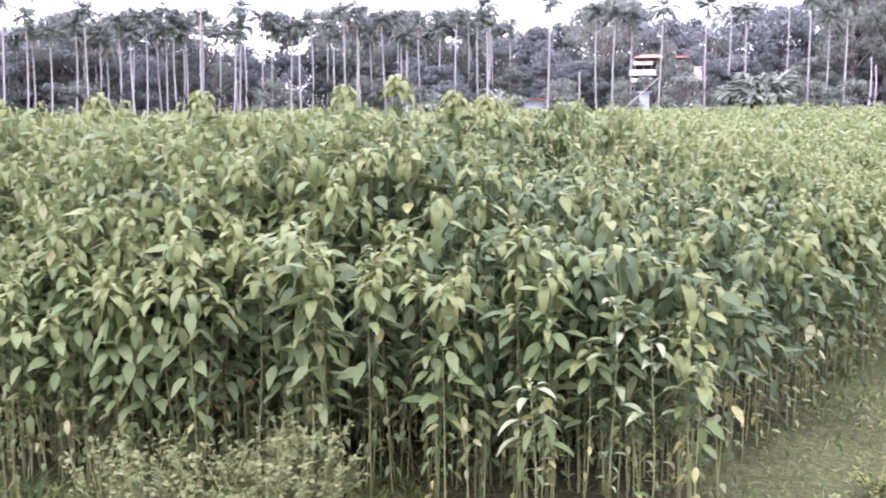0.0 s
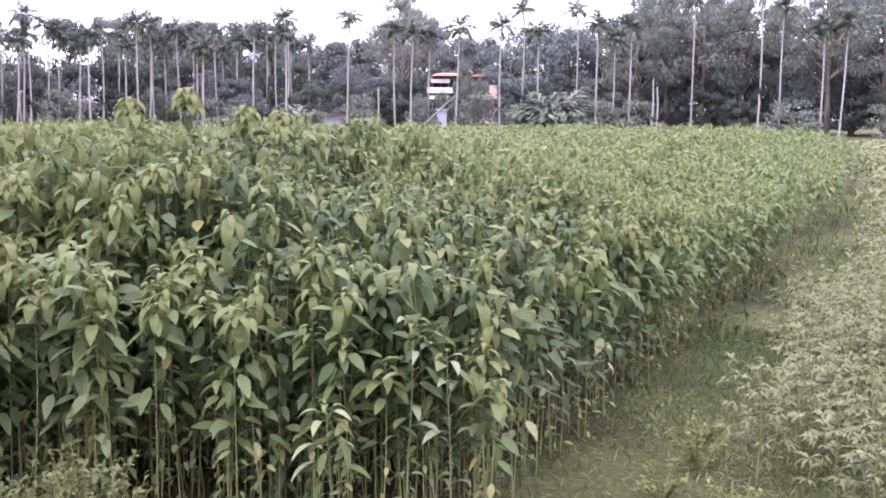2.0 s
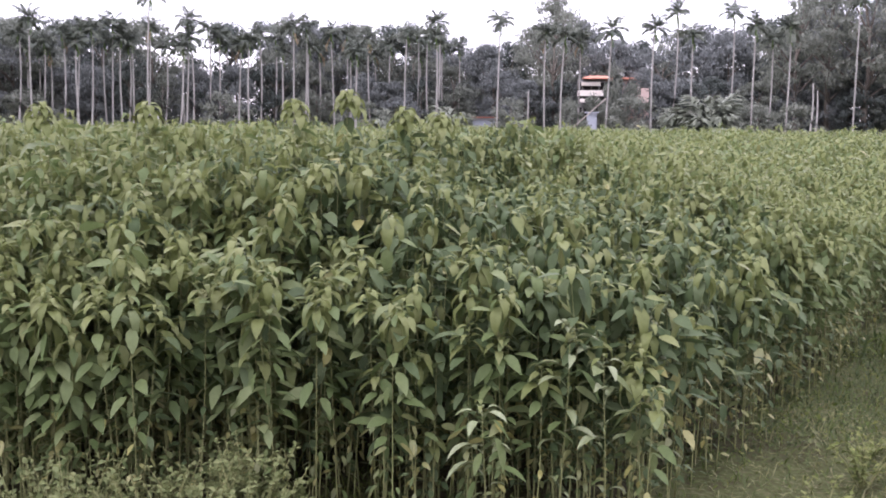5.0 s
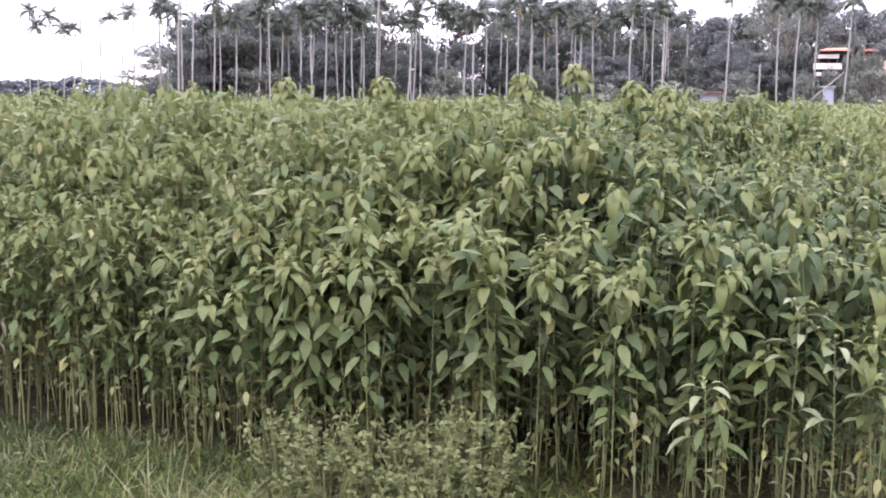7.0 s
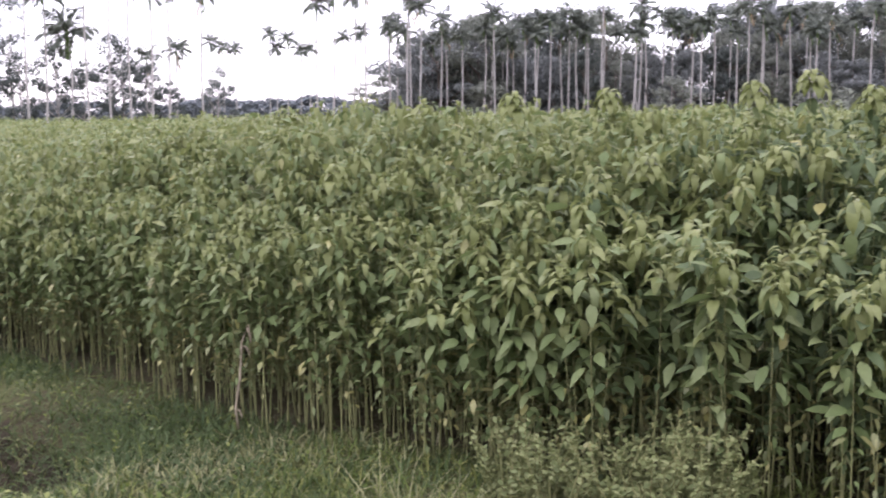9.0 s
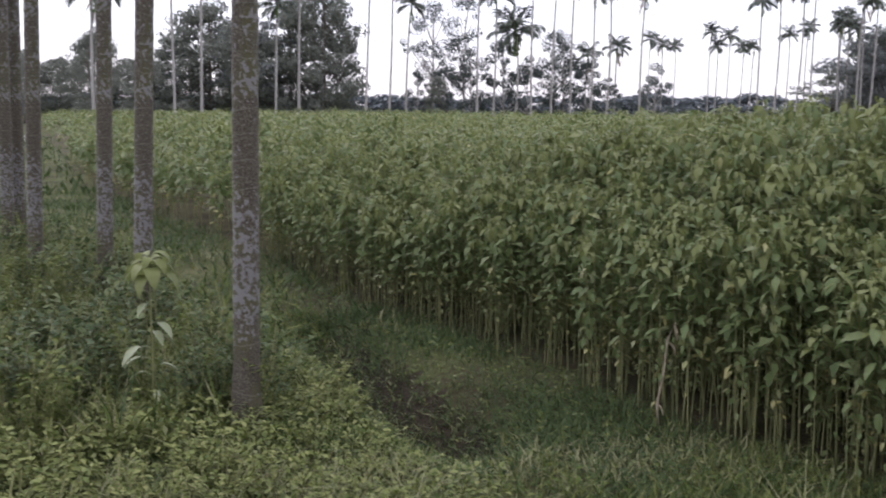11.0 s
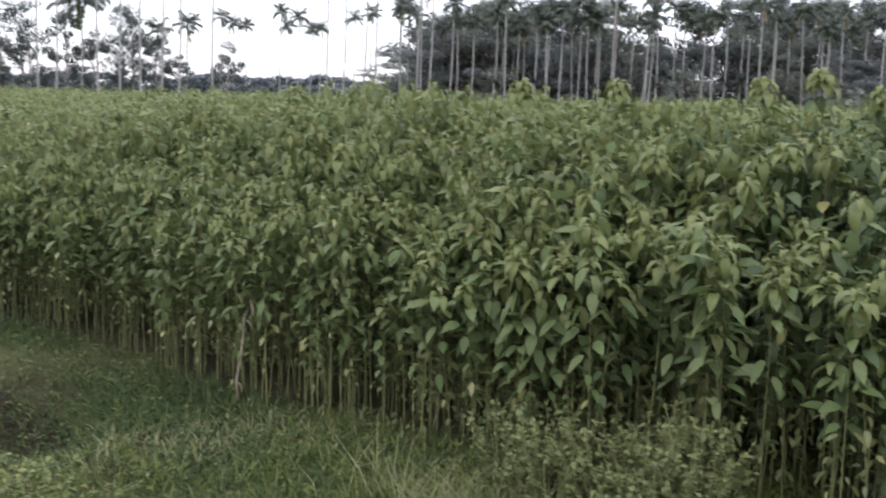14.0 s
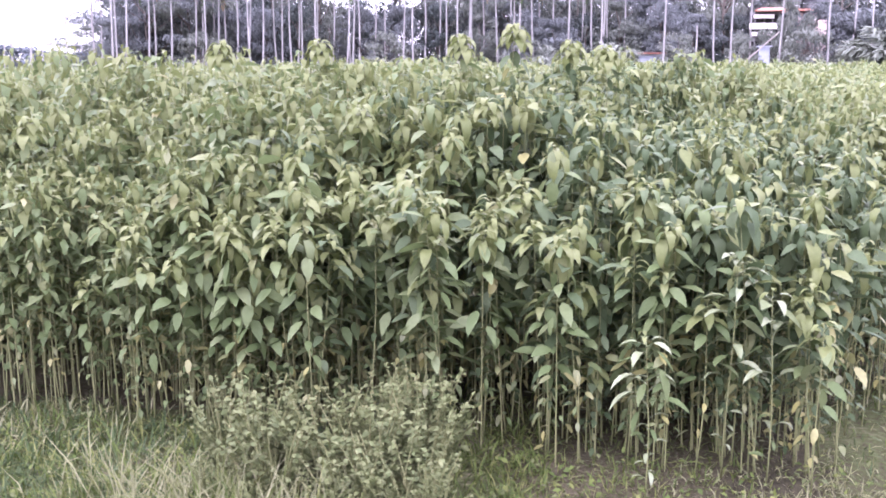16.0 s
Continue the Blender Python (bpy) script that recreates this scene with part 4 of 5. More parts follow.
# ---- areca palms ----
def frond_mesh(name, th0, bend, mat, length=1.4, pairs=30):
    """One feather frond, growing from the origin towards +x."""
    u = np.linspace(0, 1, 9)
    ang = th0 - bend * u
    du = np.diff(u)
    mid = (ang[1:] + ang[:-1]) / 2
    run = np.concatenate([[0], np.cumsum(np.cos(mid) * du)]) * length
    rise = np.concatenate([[0], np.cumsum(np.sin(mid) * du)]) * length
    v, t = tube(np.stack([run, 0 * run, rise], 1), np.linspace(0.025, 0.006, 9), 4, False)
    chunks = [(v, t, 0)]
    k = np.repeat(np.linspace(0.16, 0.99, pairs), 2)
    side = np.tile([1.0, -1.0], pairs)
    b = np.stack([np.interp(k, u, run), 0 * k, np.interp(k, u, rise)], 1)
    ln = 0.66 * np.sin(0.35 + k * 2.2) * rng.uniform(0.85, 1.15, len(k)) + 0.08
    v, t = leaves(b, side * (1.15 - 0.65 * k) + rng.normal(0, 0.08, len(k)), np.interp(k, u, ang) * 0.5 + 0.15 + rng.normal(0, 0.12, len(k)), rng.uniform(0.6, 1.3, len(k)), ln, np.full(len(k), 0.105), rng.normal(0, 0.3, len(k)), 0.2, "plain")
    chunks.append((v, t, 0))
    v, t, _ = join(chunks)
    return mesh_np(name, v, t, [mat])


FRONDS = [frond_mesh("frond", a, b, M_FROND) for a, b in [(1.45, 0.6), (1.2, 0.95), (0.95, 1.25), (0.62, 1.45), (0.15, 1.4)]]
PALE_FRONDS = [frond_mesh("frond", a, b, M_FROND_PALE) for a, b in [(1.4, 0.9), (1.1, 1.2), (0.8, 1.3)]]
DRY = frond_mesh("dry_frond", -0.9, 0.7, M_FROND_DRY, 1.4, 11)


def bunch_mesh():
    chunks = []
    for k in range(26):
        a, r, z = k * GOLD, 0.10 * rng.uniform(0.4, 1.0), -0.45 * rng.uniform(0.1, 1.0)
        v, t = tube([(cos(a) * r, sin(a) * r, z - 0.03), (cos(a) * r, sin(a) * r, z), (cos(a) * r, sin(a) * r, z + 0.03)], [0.012, 0.03, 0.012], 5)
        chunks.append((v, t, 0))
    v, t = tube([(0, 0, 0.05), (0.03, 0, -0.2), (0.05, 0, -0.45)], [0.02, 0.015, 0.008], 4)
    chunks.append((v, t, 0))
    v, t, _ = join(chunks)
    return mesh_np("inflorescence", v, t, [M_SHAFT])


BUNCH = bunch_mesh()


def trunk_mesh(bend, mat, sides=8, r0=0.09, r1=0.07, rings=0, h=1.0):
    k = 12 if not rings else rings
    z = np.linspace(0, 1, k)
    x = bend * np.sin(z * pi * 0.8)
    r = np.interp(z, [0, 0.04, 0.9, 1], [r0 * 1.3, r0, r1, r1])
    if rings:
        r = r * np.where(np.arange(k) % 4 == 0, 1.035, 1.0)
    v, t = tube(np.stack([x, 0.3 * x, z * h], 1), r, sides)
    return mesh_np("trunk", v, t, [mat])


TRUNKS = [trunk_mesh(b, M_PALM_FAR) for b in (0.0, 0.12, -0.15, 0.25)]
SHAFT = mesh_np("crownshaft", *tube([(0, 0, -0.05), (0, 0, 0.3), (0, 0, 0.75), (0, 0, 0.95)], [0.07, 0.095, 0.075, 0.03], 8), [M_SHAFT])
N_PALM = [0]


def areca_palm(x, y, h, size=1.0, lean=0.0, wobble=0.8, trunk=None, name="areca_palm", label="slender grey-stemmed areca palm with a feathery green crown", group="areca palms", bare=False):
    """h: the height at which the fronds spring."""
    N_PALM[0] += 1
    R = random.Random(N_PALM[0])
    ob = thing(name, x, y, label, "palm", group, 0)
    away = Vector((x, y, 0)).normalized()
    ob.matrix_basis = ob.matrix_basis @ Matrix.Rotation(radians(lean + wobble * R.gauss(0, 1)), 4, away)
    if trunk is None:
        part("trunk", R.choice(TRUNKS), ob, Matrix.Diagonal((1, 1, h - 0.7, 1)))
    else:
        part("trunk", trunk, ob)
    if bare:
        return ob
    s = Matrix.Diagonal((size, size, size, 1))
    part("crownshaft", SHAFT, ob, pose(0, 0, h - 0.75) @ s)
    n, a0 = R.randint(12, 14), R.uniform(0, 360)
    for k in range(n):
        m = FRONDS[min(4, int(5 * (k + R.random()) / n))]
        part("frond", m, ob, pose(0, 0, h + 0.08 - 0.1 * k / n, R.gauss(0, 8), R.gauss(0, 8), a0 + k * 137.5) @ Matrix.Diagonal((size * R.uniform(0.85, 1.1),) * 3 + (1,)))
    if R.random() < 0.8:
        part("inflorescence", BUNCH, ob, pose(0.12, 0, h - 0.65, 0, 0, R.uniform(0, 360)) @ Matrix.Diagonal((size * 1.5, size * 1.5, size * 1.7, 1)))
    if R.random() < 0.35:
        part("dry_frond", DRY, ob, pose(0, 0, h - 0.2, 0, 0, R.uniform(0, 360)) @ s, "brown dry hanging frond")
    return ob


def polar(az, d):
    return -d * sin(radians(az)), d * cos(radians(az))


def palms():
    # the row at the field's far side: azimuth to the left, height of the crown's centre above the eye in degrees
    row = [(-5.5, 5.2), (-11.1, 4.75), (-13.4, 4.85), (-14.4, 5.65), (-15.35, 4.5), (-17.2, 5.6), (-18.3, 4.9), (-19.15, 4.2), (-19.95, 4.75), (-23.1, 6.1), (-26.35, 6.5), (-27.4, 5.6), (-29.3, 4.6), (-30.2, 4.8), (-32.4, 5.6),
           (-2.4, 5.1), (-8.0, 4.6), (-8.8, 4.4), (-9.7, 4.3), (10.35, 5.0), (12.2, 6.2), (13.9, 4.7), (15.6, 4.4), (20.5, 4.6), (22.0, 5.4)]
    for az, el in row:
        d = 110 + random.uniform(-3, 3)
        areca_palm(*polar(az, d), EYE + d * math.tan(radians(el)) - 0.3, random.uniform(0.9, 1.12), random.uniform(0.3, 1.8), group="areca palms along the far side")
    # the closely planted grove
    az = -3.5
    while az < 23.5:
        d = random.uniform(108, 122)
        areca_palm(*polar(az, d), random.uniform(8.0, 10.6), random.uniform(0.8, 1.05), random.uniform(-0.5, 1.5), group="areca grove")
        az += random.choice([0.25, 0.4, 0.55, 0.75])
    for az, h in [(-7.05, 5.2), (-21.1, 6.0), (-21.35, 5.3)]:
        areca_palm(*polar(az, 108), h, 1, 0.5, label="bare broken trunk of a dead areca palm", group="areca palms along the far side", bare=True)
    # scattered palms of the open side
    wide = [(60.2, 6.2, 62), (56.3, 7.2, 70), (55.0, 8.6, 72), (51.3, 5.3, 78), (50.1, 8.9, 78), (46.7, 7.2, 86), (45.5, 6.8, 86), (44.6, 5.4, 92), (40.9, 7.3, 92), (40.1, 5.9, 95), (38.1, 7.1, 92), (37.1, 7.3, 95), (36.1, 6.9, 95),
            (35.1, 6.1, 95), (34.3, 6.4, 95), (32.6, 5.95, 95), (32.15, 3.55, 170), (31.55, 3.3, 170), (30.95, 3.2, 170), (29.2, 3.9, 165), (28.9, 3.2, 165), (28.35, 3.7, 165), (27.7, 3.1, 170), (27.2, 3.15, 170), (26.85, 5.45, 105),
            (26.05, 6.15, 105), (25.05, 5.8, 105), (24.35, 6.4, 105), (25.5, 3.7, 150), (24.6, 4.0, 150), (23.0, 4.4, 120), (22.2, 6.6, 105), (21.6, 5.3, 105), (33.9, 3.2, 110), (35.3, 2.9, 110)]
    for az, el, d in wide:
        areca_palm(*polar(az, d), EYE + d * math.tan(radians(el)) - 0.3, random.uniform(0.95, 1.1), random.uniform(0.5, 2.2), group="areca palms in the open")
    areca_palm(*polar(38.95, 96), 8.0, 1.75, 0.0, name="coconut_palm", label="coconut palm with long drooping fronds among trees", group="")
    # the trunks near the camera
    for i, (x, y, lean) in enumerate([(-4.31, 3.16, 0.8), (-6.65, 4.045, 2.0), (-8.155, 4.64, 1.6), (-9.12, 4.53, 1.4), (-11.33, 5.49, 0.8), (-11.2, 5.295, 0.8)]):
        h = 10.5 + 0.5 * (i % 3)
        t = trunk_mesh(0.0, M_ARECA, 16, 0.064, 0.055, 180, h - 0.7)
        areca_palm(x, y, h, 1.1, lean, 0.0, t, "areca_palm", "areca palm with a lichen-spotted ringed trunk among weeds", "areca palms beside the field")


palms()


def sapling(x, y):
    """A lone young plant with a hanging head and a few long pale leaves below it."""
    ob = thing("sapling", x, y, "young plant with a drooping olive head and long pale leaves", "plant", turn=40, z=float(ground_z(x, y)) - 0.005)
    h = 0.86
    v, t = tube([(0, 0, 0), (0.01, 0, 0.3), (0, 0.01, 0.6), (0.0, 0.012, h)], [0.008, 0.007, 0.005, 0.003], 6)
    part("stem", mesh_np("stem", v, t, [M_STEM]), ob)
    R = random.Random(5)
    for j in range(16):
        ln = (0.13 + 0.004 * j) * R.uniform(0.9, 1.15)
        part("leaf", LEAF_KINDS["dome"][j % 3], ob, pose(0, 0.012, h - 0.007 * j, R.gauss(0, 5), R.gauss(0, 5), math.degrees(j * GOLD)) @ Matrix.Diagonal((ln, ln, ln, 1)))
    for a, z, ln in [(150, 0.58, 0.13), (-35, 0.52, 0.14), (60, 0.44, 0.13), (-120, 0.40, 0.16), (200, 0.34, 0.12), (20, 0.30, 0.12), (260, 0.62, 0.11), (100, 0.66, 0.11), (310, 0.48, 0.12), (170, 0.26, 0.11), (80, 0.22, 0.11), (-60, 0.18, 0.10)]:
        part("leaf", LEAF_KINDS["pale"][1], ob, pose(0, 0.005, z, 0, 12, a) @ Matrix.Diagonal((ln, ln, ln, 1)), "long pale leaf" if z > 0.45 else "")


sapling(*polar(58.5, 5.6))


# ---- woods ----
def tree_meshes(seed, h, spread, low, clumps, per, leaf, mat, flat=0.6, limbs=3, bark=None):
    """Trunk, branches and crown of a broadleaf tree. low: where the crown begins, as a share of its height."""
    g = np.random.default_rng(seed)
    tv, tt = tube([(0, 0, 0), (0.1, 0.05, h * 0.2), (0.0, 0.15, h * 0.45), (0.1, 0.1, h * 0.7)], [h * 0.017, h * 0.014, h * 0.010, h * 0.005], 9)
    br, cr = [], []
    for c in range(clumps):
        a = c * GOLD + g.normal(0, 0.4)
        f = g.uniform(0, 1)
        z = h * (low + (1 - low) * f)
        prof = np.sin(np.clip((f * 0.85 + 0.15) * pi, 0, pi)) ** 0.6
        r = spread * prof * np.sqrt(g.uniform(0.08, 1.0)) * g.uniform(0.8, 1.15)
        p = np.array([cos(a) * r, sin(a) * r, z])
        if c % limbs == 0:
            s = np.array([0, 0.1, min(h * 0.65, max(h * 0.15, z - r * 0.8 - 0.5))])
            v, t = tube([s, s * 0.5 + p * 0.5 + (0, 0, -0.06 * r), p], [h * 0.008, h * 0.005, h * 0.002], 5, False)
            br.append((v, t, 0))
        n = int(per * g.uniform(0.6, 1.3))
        q = g.normal(0, 1, (n, 3))
        q /= np.linalg.norm(q, axis=1)[:, None]
        rad = spread * g.uniform(0.17, 0.32) * g.uniform(0.55, 1.0, n) ** 0.5
        b = p + q * rad[:, None] * np.array([1, 1, flat])
        ln = leaf * g.uniform(0.6, 1.4, n)
        v, t = leaves(b, np.arctan2(q[:, 1], q[:, 0]) + g.normal(0, 0.5, n), np.arcsin(q[:, 2]) - 1.45 + g.normal(0, 0.35, n), g.uniform(0.0, 0.6, n), ln, ln * 0.5, g.normal(0, 0.35, n), 0.15, "plain")
        cr.append((v, t, 0))
    bv, bt, _ = join(br)
    cv, ct, _ = join(cr)
    wv, wt, _ = join([(tv, tt, 0), (bv, bt, 0)])
    return mesh_np("trunk", wv, wt, [bark or M_BARK]), mesh_np("crown", cv, ct, [mat])


def tree_kind(name, meshes, spots, label, group):
    """spots: azimuth, distance, scale across, scale in height."""
    for i, (az, d, s, sz) in enumerate(spots):
        x, y = polar(az, d)
        ob = thing(name, x, y, label, "tree", group, (i * 77) % 360)
        ob.scale = (s, s, sz)
        for nm, me in zip(("trunk", "crown"), meshes[i % len(meshes)]):
            part(nm, me, ob)


def woods():
    dense = [tree_meshes(11 + k, 12.0, 4.6, 0.12, 58, 185, 0.33, m, 0.7) for k, m in enumerate([M_TREE_HAZED, M_TREE_OLIVE_HAZED, M_TREE_DARK, M_TREE_HAZED])]
    tiers = [tree_meshes(31 + k, 12.0, 5.6, 0.32, 38, 150, 0.34, m, 0.45) for k, m in enumerate([M_TREE_HAZED, M_TREE_OLIVE_HAZED])]
    airy = [tree_meshes(51 + k, 16.0, 5.0, 0.35, 46, 110, 0.34, M_TREE_LIGHT_HAZED, 0.6) for k in range(2)]
    shrub = [tree_meshes(71 + k, 4.2, 2.6, 0.05, 26, 80, 0.30, M_TREE_LIGHT_HAZED, 0.7) for k in range(2)]
    # closed wood behind the palms, its top line following the real one
    top_az = [-36, -32, -29.5, -28, -26, -23, -21, -19.3, -18, -16, -13, -11.5, -9, -6.5, -5, -2.5, 0, 2, 5, 8.7, 9.4, 11.4, 12, 14, 17, 19, 21, 22.5, 23.4]
    top_el = [6.5, 6.6, 6.8, 5.4, 6.2, 6.5, 6.3, 5.2, 4.9, 5.0, 4.3, 4.2, 5.8, 4.2, 4.1, 4.6, 5.0, 4.9, 5.2, 4.9, 2.6, 2.6, 4.8, 5.0, 5.0, 4.7, 3.8, 2.4, 1.5]
    spots, tier_spots = [], []
    az, i = -35.5, 0
    while az < 23.4:
        d = 124 + 8 * ((i * 7) % 5) / 4
        top = EYE + d * math.tan(radians(float(np.interp(az, top_az, top_el))))
        (tier_spots if i % 4 == 2 or az > 16.5 else spots).append((az, d, random.uniform(0.85, 1.1), top / 12.6))
        az += random.uniform(1.0, 1.5)
        i += 1
    az = -35
    while az < 22.3:
        spots.append((az, random.uniform(118, 122), random.uniform(0.55, 0.8), random.uniform(0.45, 0.62)))
        az += random.uniform(1.5, 2.3)
    az = -34
    while az < 21:
        if not 7.5 < az < 12.5:
            top = EYE + 140 * math.tan(radians(float(np.interp(az, top_az, top_el)) - 0.7))
            spots.append((az, 140, 1.35, top / 12.6))
        az += 3.2
    spots += [(17.5, 121, 0.75, 0.6), (18.8, 122, 0.75, 0.6), (20.0, 121, 0.7, 0.55), (21.0, 122, 0.6, 0.5), (21.7, 121, 0.5, 0.45)]
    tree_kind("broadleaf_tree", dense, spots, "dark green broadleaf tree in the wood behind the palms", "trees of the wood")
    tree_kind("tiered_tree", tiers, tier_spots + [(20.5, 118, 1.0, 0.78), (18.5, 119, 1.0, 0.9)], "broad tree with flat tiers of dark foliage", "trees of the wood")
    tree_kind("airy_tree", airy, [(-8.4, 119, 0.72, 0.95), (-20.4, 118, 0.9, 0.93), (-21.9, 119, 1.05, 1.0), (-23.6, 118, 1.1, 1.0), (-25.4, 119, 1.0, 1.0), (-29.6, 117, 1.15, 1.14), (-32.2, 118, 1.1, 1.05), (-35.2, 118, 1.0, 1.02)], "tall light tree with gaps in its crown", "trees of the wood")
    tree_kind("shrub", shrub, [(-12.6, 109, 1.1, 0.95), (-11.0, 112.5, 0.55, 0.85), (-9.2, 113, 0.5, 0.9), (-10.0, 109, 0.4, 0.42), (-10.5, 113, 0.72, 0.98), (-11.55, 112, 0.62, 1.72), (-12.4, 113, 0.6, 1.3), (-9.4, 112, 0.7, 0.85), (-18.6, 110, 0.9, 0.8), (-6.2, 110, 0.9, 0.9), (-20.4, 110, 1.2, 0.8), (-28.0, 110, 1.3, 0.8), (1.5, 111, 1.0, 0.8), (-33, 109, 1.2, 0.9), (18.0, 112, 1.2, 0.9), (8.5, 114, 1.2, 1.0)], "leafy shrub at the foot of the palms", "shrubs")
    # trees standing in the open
    round_trees = [tree_meshes(81 + k, 12.0, 4.6, 0.10, 66, 190, 0.30, M_TREE_OLIVE_HAZED, 0.7) for k in range(2)]
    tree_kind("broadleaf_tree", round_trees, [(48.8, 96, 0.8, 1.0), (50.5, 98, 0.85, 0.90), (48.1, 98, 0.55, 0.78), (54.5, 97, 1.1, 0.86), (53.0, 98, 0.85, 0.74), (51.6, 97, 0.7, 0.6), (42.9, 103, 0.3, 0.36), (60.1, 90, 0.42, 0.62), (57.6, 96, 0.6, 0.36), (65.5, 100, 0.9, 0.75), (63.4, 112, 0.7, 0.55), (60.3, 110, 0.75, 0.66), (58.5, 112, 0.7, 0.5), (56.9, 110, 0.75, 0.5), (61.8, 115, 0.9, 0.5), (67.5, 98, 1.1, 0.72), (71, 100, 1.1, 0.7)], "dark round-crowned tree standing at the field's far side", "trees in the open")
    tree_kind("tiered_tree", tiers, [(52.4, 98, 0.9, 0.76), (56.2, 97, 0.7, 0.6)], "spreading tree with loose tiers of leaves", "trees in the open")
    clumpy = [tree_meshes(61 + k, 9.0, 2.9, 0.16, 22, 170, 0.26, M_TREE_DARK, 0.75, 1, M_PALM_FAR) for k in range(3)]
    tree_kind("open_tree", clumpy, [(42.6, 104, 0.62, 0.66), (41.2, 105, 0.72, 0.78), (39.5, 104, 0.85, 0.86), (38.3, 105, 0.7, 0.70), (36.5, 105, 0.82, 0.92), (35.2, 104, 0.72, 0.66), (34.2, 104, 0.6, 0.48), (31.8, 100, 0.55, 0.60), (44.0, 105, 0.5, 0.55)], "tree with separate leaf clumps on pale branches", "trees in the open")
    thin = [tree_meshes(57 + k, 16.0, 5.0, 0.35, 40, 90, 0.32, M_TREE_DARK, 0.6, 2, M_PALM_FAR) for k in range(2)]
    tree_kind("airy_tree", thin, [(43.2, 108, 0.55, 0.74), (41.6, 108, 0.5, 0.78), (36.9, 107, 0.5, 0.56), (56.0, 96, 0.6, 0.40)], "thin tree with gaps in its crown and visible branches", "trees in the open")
    far = tree_meshes(91, 8.0, 6.0, 0.05, 40, 60, 0.9, M_HILL_HAZED, 0.6)
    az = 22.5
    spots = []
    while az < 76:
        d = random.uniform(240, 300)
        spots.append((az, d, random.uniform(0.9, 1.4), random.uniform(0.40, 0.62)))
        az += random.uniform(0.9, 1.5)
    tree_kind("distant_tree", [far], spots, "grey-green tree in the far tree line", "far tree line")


woods()


def palm_bush(az, d, size, n):
    """Feathery fronds springing from the ground."""
    ob = thing("palm_bush", *polar(az, d), "trunkless palm bush of feathery arching fronds", "palm")
    R = random.Random(int(az * 10) + 500)
    for k in range(n):
        part("frond", PALE_FRONDS[k % 3], ob, pose(0, 0, 0.3, R.gauss(0, 8), R.gauss(0, 8), k * 137.5) @ Matrix.Diagonal((size * R.uniform(0.8, 1.15),) * 3 + (1,)))


palm_bush(-16.2, 107, 3.0, 24)
palm_bush(-14.6, 108, 2.0, 14)
palm_bush(-3.3, 109, 2.4, 12)
palm_bush(0.2, 111, 2.0, 10)


def pond():
    pts = [polar(a, d) for d in (52, 66) for a in (63.4, 66, 69, 72, 76)]
    v = np.array([(x, y, 0.02) for x, y in pts])
    i = np.arange(4)
    t = np.concatenate([np.stack([i, i + 5, i + 6], 1), np.stack([i, i + 6, i + 1], 1)])
    m, nt, n, l, p = tree_of("still_water")
    p.inputs["Base Color"].default_value, p.inputs["Roughness"].default_value = (0.05, 0.055, 0.05, 1), 0.08
    tagged(new("water", mesh_np("water", v, t, [m])), "strip of still pale water in the grass", "water", kind="structure")


pond()


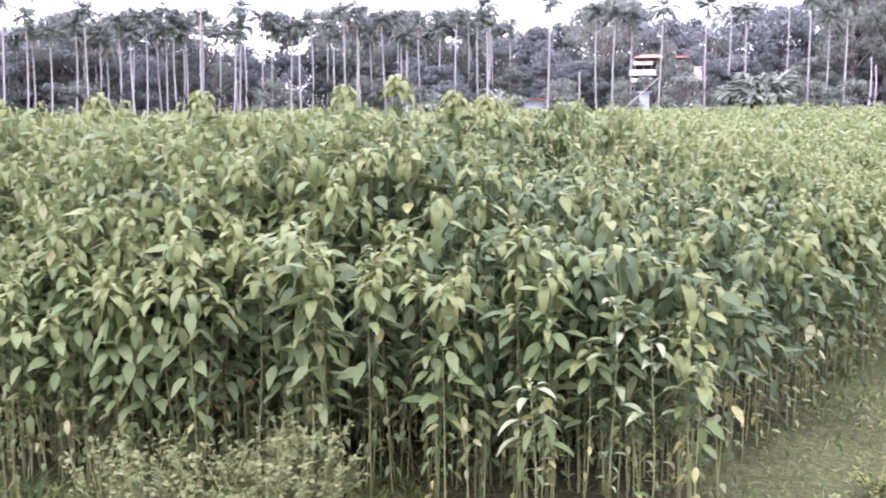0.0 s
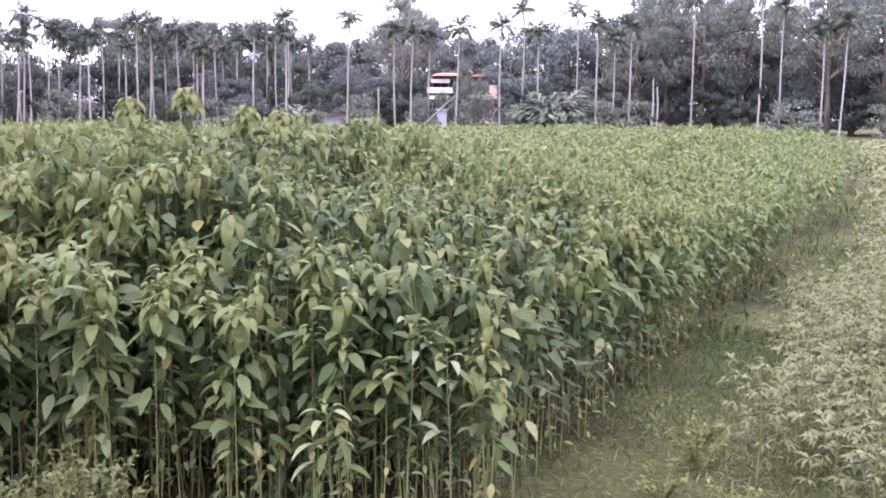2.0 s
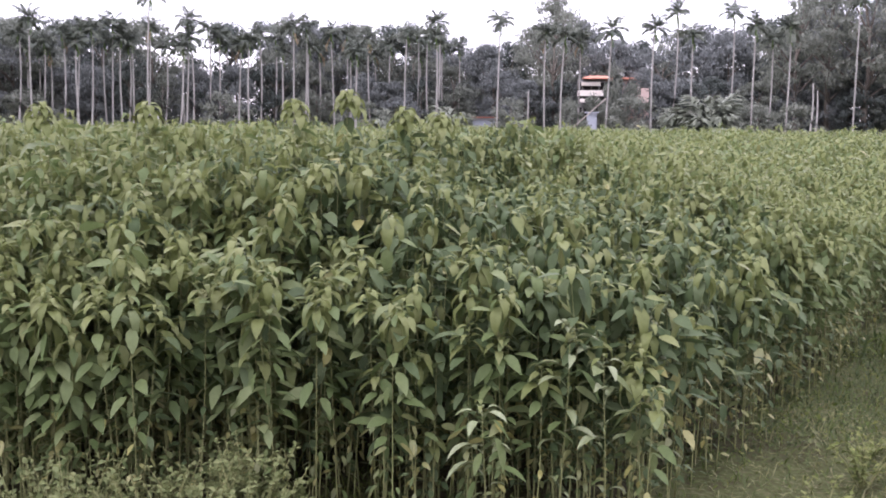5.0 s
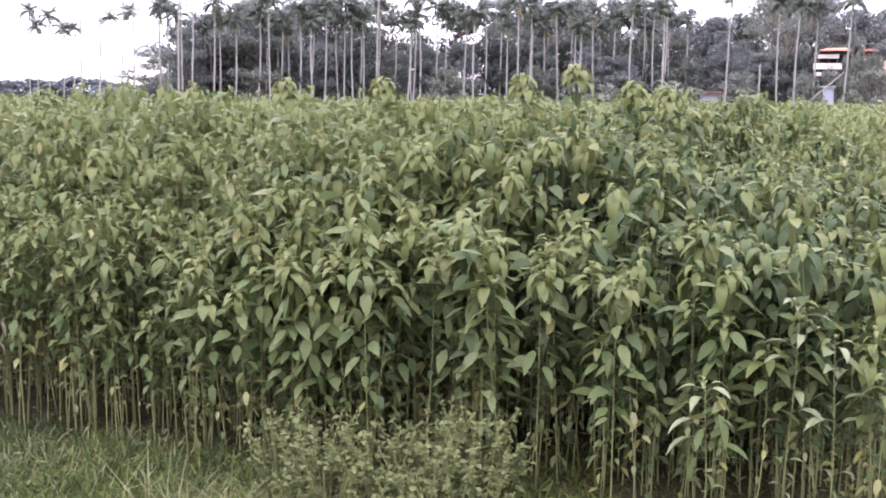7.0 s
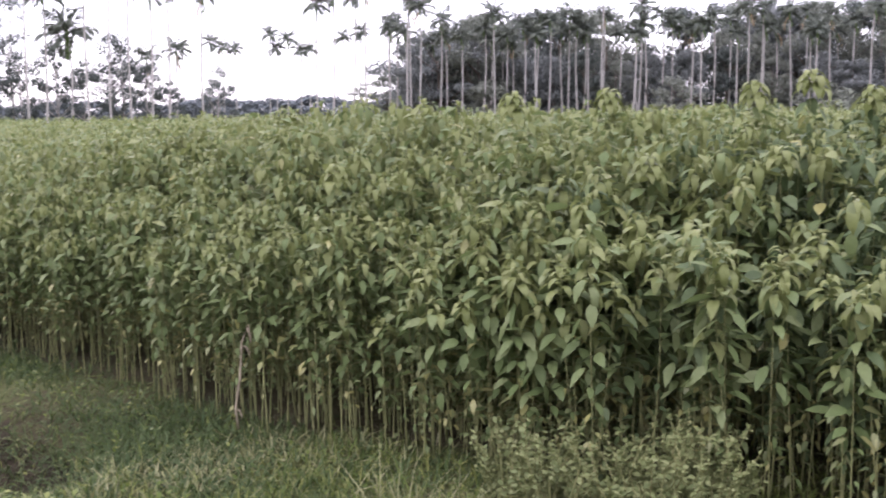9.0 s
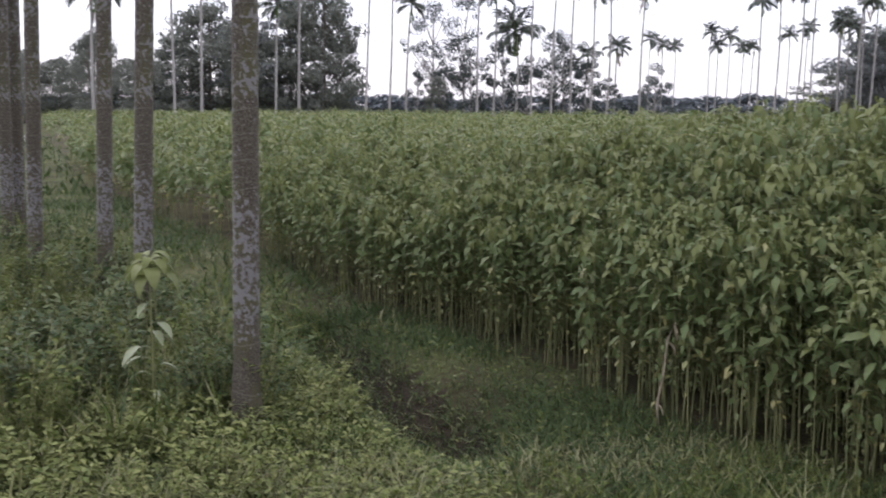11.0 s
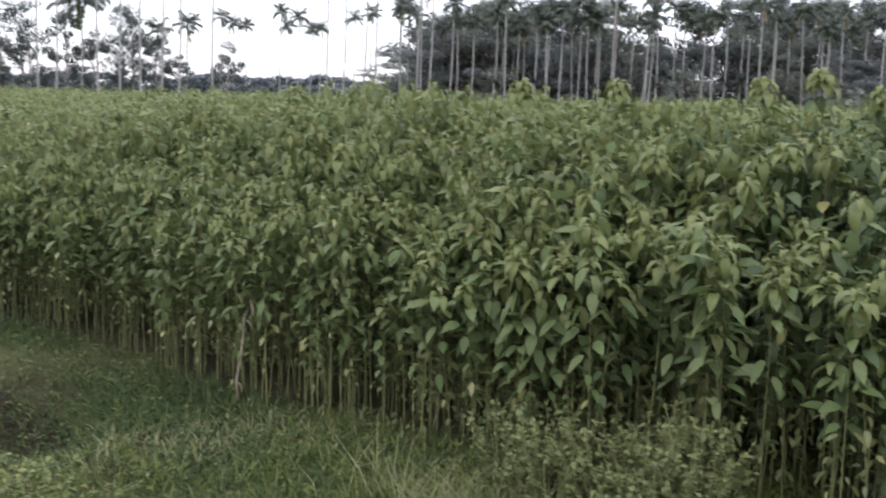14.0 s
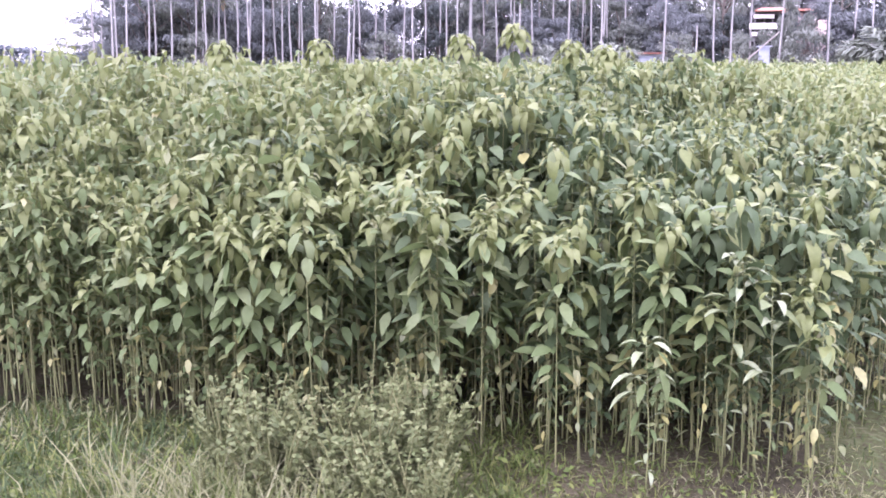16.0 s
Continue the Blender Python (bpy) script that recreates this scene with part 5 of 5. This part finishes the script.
# ---- houses among the trees ----
def house():
    x, y = polar(-10.35, 117)
    ob = thing("house", x, y, "white house with stacked balconies and an orange-red roof behind palms", "house", turn=-10.4)
    W = -1.45, 1.45
    part("wall", mesh_np("wall", *join([(*box(W[0], W[1], 0.9, 5.0, 0, 6.02), 0), (*box(W[0] + 0.5, W[0] + 0.6, -0.2, 0.9, 0, 6.02), 0), (*box(W[1] - 0.7, W[1] - 0.6, -0.2, 0.9, 0, 6.02), 0)])[:2], [M_SHADED_WALL], smooth=False), ob)
    for z0, z1, x0, x1 in [(5.38, 5.76, -1.05, 0.95), (4.32, 4.9, -1.42, 1.25), (3.66, 4.02, -1.15, 0.8)]:
        part("balcony", mesh_np("balcony", *join([(*box(x0, x1, -0.42, -0.3, z0, z1), 0), (*box(x0, x1, -0.3, 0.9, z0, z0 + 0.14), 0)])[:2], [M_WALL], smooth=False), ob)
    # dark panes added as painted shade of the verandahs between the balconies
    for wx, z, w, hz in [(-1.38, 4.92, 1.3, 0.8), (0.06, 4.92, 1.3, 0.8), (-1.38, 3.9, 1.3, 0.7), (0.06, 3.9, 1.3, 0.7), (-1.38, 0.9, 1.2, 2.2), (0.1, 0.9, 1.2, 2.2)]:
        wi = part("window", mesh_np("window", *box(wx, wx + w, 0.84, 0.896, z, z + hz), [M_DARK], smooth=False), ob)
        part("frame", mesh_np("frame", *join([(*box(wx - 0.05, wx, 0.82, 0.896, z, z + hz), 0), (*box(wx + w, wx + w + 0.05, 0.82, 0.896, z, z + hz), 0)])[:2], [M_WOOD], smooth=False), wi)
    v = np.array([(-0.95, -0.9, 6.06), (2.2, -0.9, 6.06), (2.2, 5.4, 6.06), (-0.95, 5.4, 6.06), (-0.95, -0.9, 6.16), (2.2, -0.9, 6.16), (2.2, 5.4, 6.16), (-0.95, 5.4, 6.16), (-0.2, 2.2, 6.5), (1.5, 2.2, 6.5)], float)
    t = np.array([(0, 2, 1), (0, 3, 2), (0, 1, 5), (0, 5, 4), (1, 2, 6), (1, 6, 5), (2, 3, 7), (2, 7, 6), (3, 0, 4), (3, 4, 7), (4, 5, 9), (4, 9, 8), (6, 7, 8), (6, 8, 9), (5, 6, 9), (7, 4, 8)])
    part("roof", mesh_np("roof", v, t, [M_ROOF], smooth=False), ob)
    # pinkish wing under its own roof
    x, y = polar(-13.05, 119)
    wing = thing("outhouse", x, y, "pinkish plastered building with a red roof beside the white house", "building", turn=-12.8)
    part("wall", mesh_np("wall", *join([(*box(-0.45, 0.45, 0, 3.4, 0, 5.2), 0), (*box(-2.4, -0.45, 1.6, 3.4, 0, 6.0), 0)])[:2], [M_BEIGE], smooth=False), wing)
    part("roof", mesh_np("roof", *box(-2.5, -0.9, 0.4, 3.9, 6.15, 6.35), [M_ROOF], smooth=False), wing)
    part("parapet", mesh_np("parapet", *box(-2.6, -0.46, 0.5, 0.62, 5.2, 5.35), [M_WALL], smooth=False), wing)
    part("window", mesh_np("window", *box(-1.9, -1.1, 1.54, 1.596, 5.4, 5.9), [M_DARK], smooth=False), wing)
    # shed with a rusty roof
    x, y = polar(-4.9, 111)
    shed = thing("shed", x, y, "low shed with a rusty red roof and tin sheets", "shed", turn=-5)
    part("wall", mesh_np("wall", *box(-1.2, 1.2, 0, 2, 0, 1.9), [M_SHEET], smooth=False), shed)
    part("roof", mesh_np("roof", *box(-1.5, 1.5, -0.4, 2.3, 1.9, 2.05), [M_RUST], smooth=False), shed)
    x, y = polar(-10.4, 110)
    lean = thing("tin_shelter", x, y, "small grey tin shelter under the palms", "shelter", turn=-10)
    part("wall", mesh_np("wall", *box(-0.5, 0.5, 0, 1.2, 0, 2.5), [M_SHEET], smooth=False), lean)
    part("roof", mesh_np("roof", *box(-0.7, 0.7, -0.3, 1.4, 2.5, 2.6), [M_SHEET], smooth=False), lean)
    # a felled pole propped against a palm
    a, b = Vector((*polar(-9.2, 108), 0.6)), Vector((*polar(-11.1, 109.4), 3.9))
    v, t = tube([a, (a + b) / 2, b], [0.07, 0.06, 0.045], 7)
    tagged(new("leaning_pole", mesh_np("leaning_pole", v, t, [M_WOOD])), "grey pole leaning against a palm trunk", "pole")


house()


def dead_stalk():
    """A withered jute stalk bent over at the field's edge."""
    ob = thing("dead_stalk", -2.87, 4.63, "pale withered stalk bent over at the field edge", "plant stalk")
    M_STRAW = noise_material("withered_straw", [(0.3, (0.18, 0.15, 0.10)), (0.7, (0.30, 0.26, 0.19))], 8.0, 0.8, 0.3, 0.002)
    v, t = tube([(0, 0, 0), (-0.012, 0.0, 0.12), (0.015, 0.01, 0.28), (0.03, 0.015, 0.46), (0.075, 0.01, 0.55), (0.09, 0.0, 0.48)], [0.007, 0.0065, 0.006, 0.005, 0.004, 0.002], 6)
    part("stem", mesh_np("stem", v, t, [M_STRAW]), ob)
    v, t = leaves(np.array([[-0.012, 0, 0.12], [0.015, 0.01, 0.28], [0.03, 0.015, 0.44], [0.06, 0.01, 0.54], [0.0, 0.0, 0.2]]), np.array([0.3, 3.0, 0.8, -0.4, 2.2]), np.array([-0.6, -0.7, -0.5, -0.8, -0.9]), np.array([0.9, 0.8, 1.0, 0.7, 0.6]),
                  np.array([0.07, 0.08, 0.08, 0.09, 0.06]), np.array([0.014, 0.016, 0.018, 0.016, 0.012]), np.array([0.5, -0.6, 0.8, 0.2, -0.4]), 0.9)
    tagged(part("withered_leaves", mesh_np("withered_leaves", v, t, [M_STRAW]), ob), "curled dry leaves", kind="stuff")


dead_stalk()
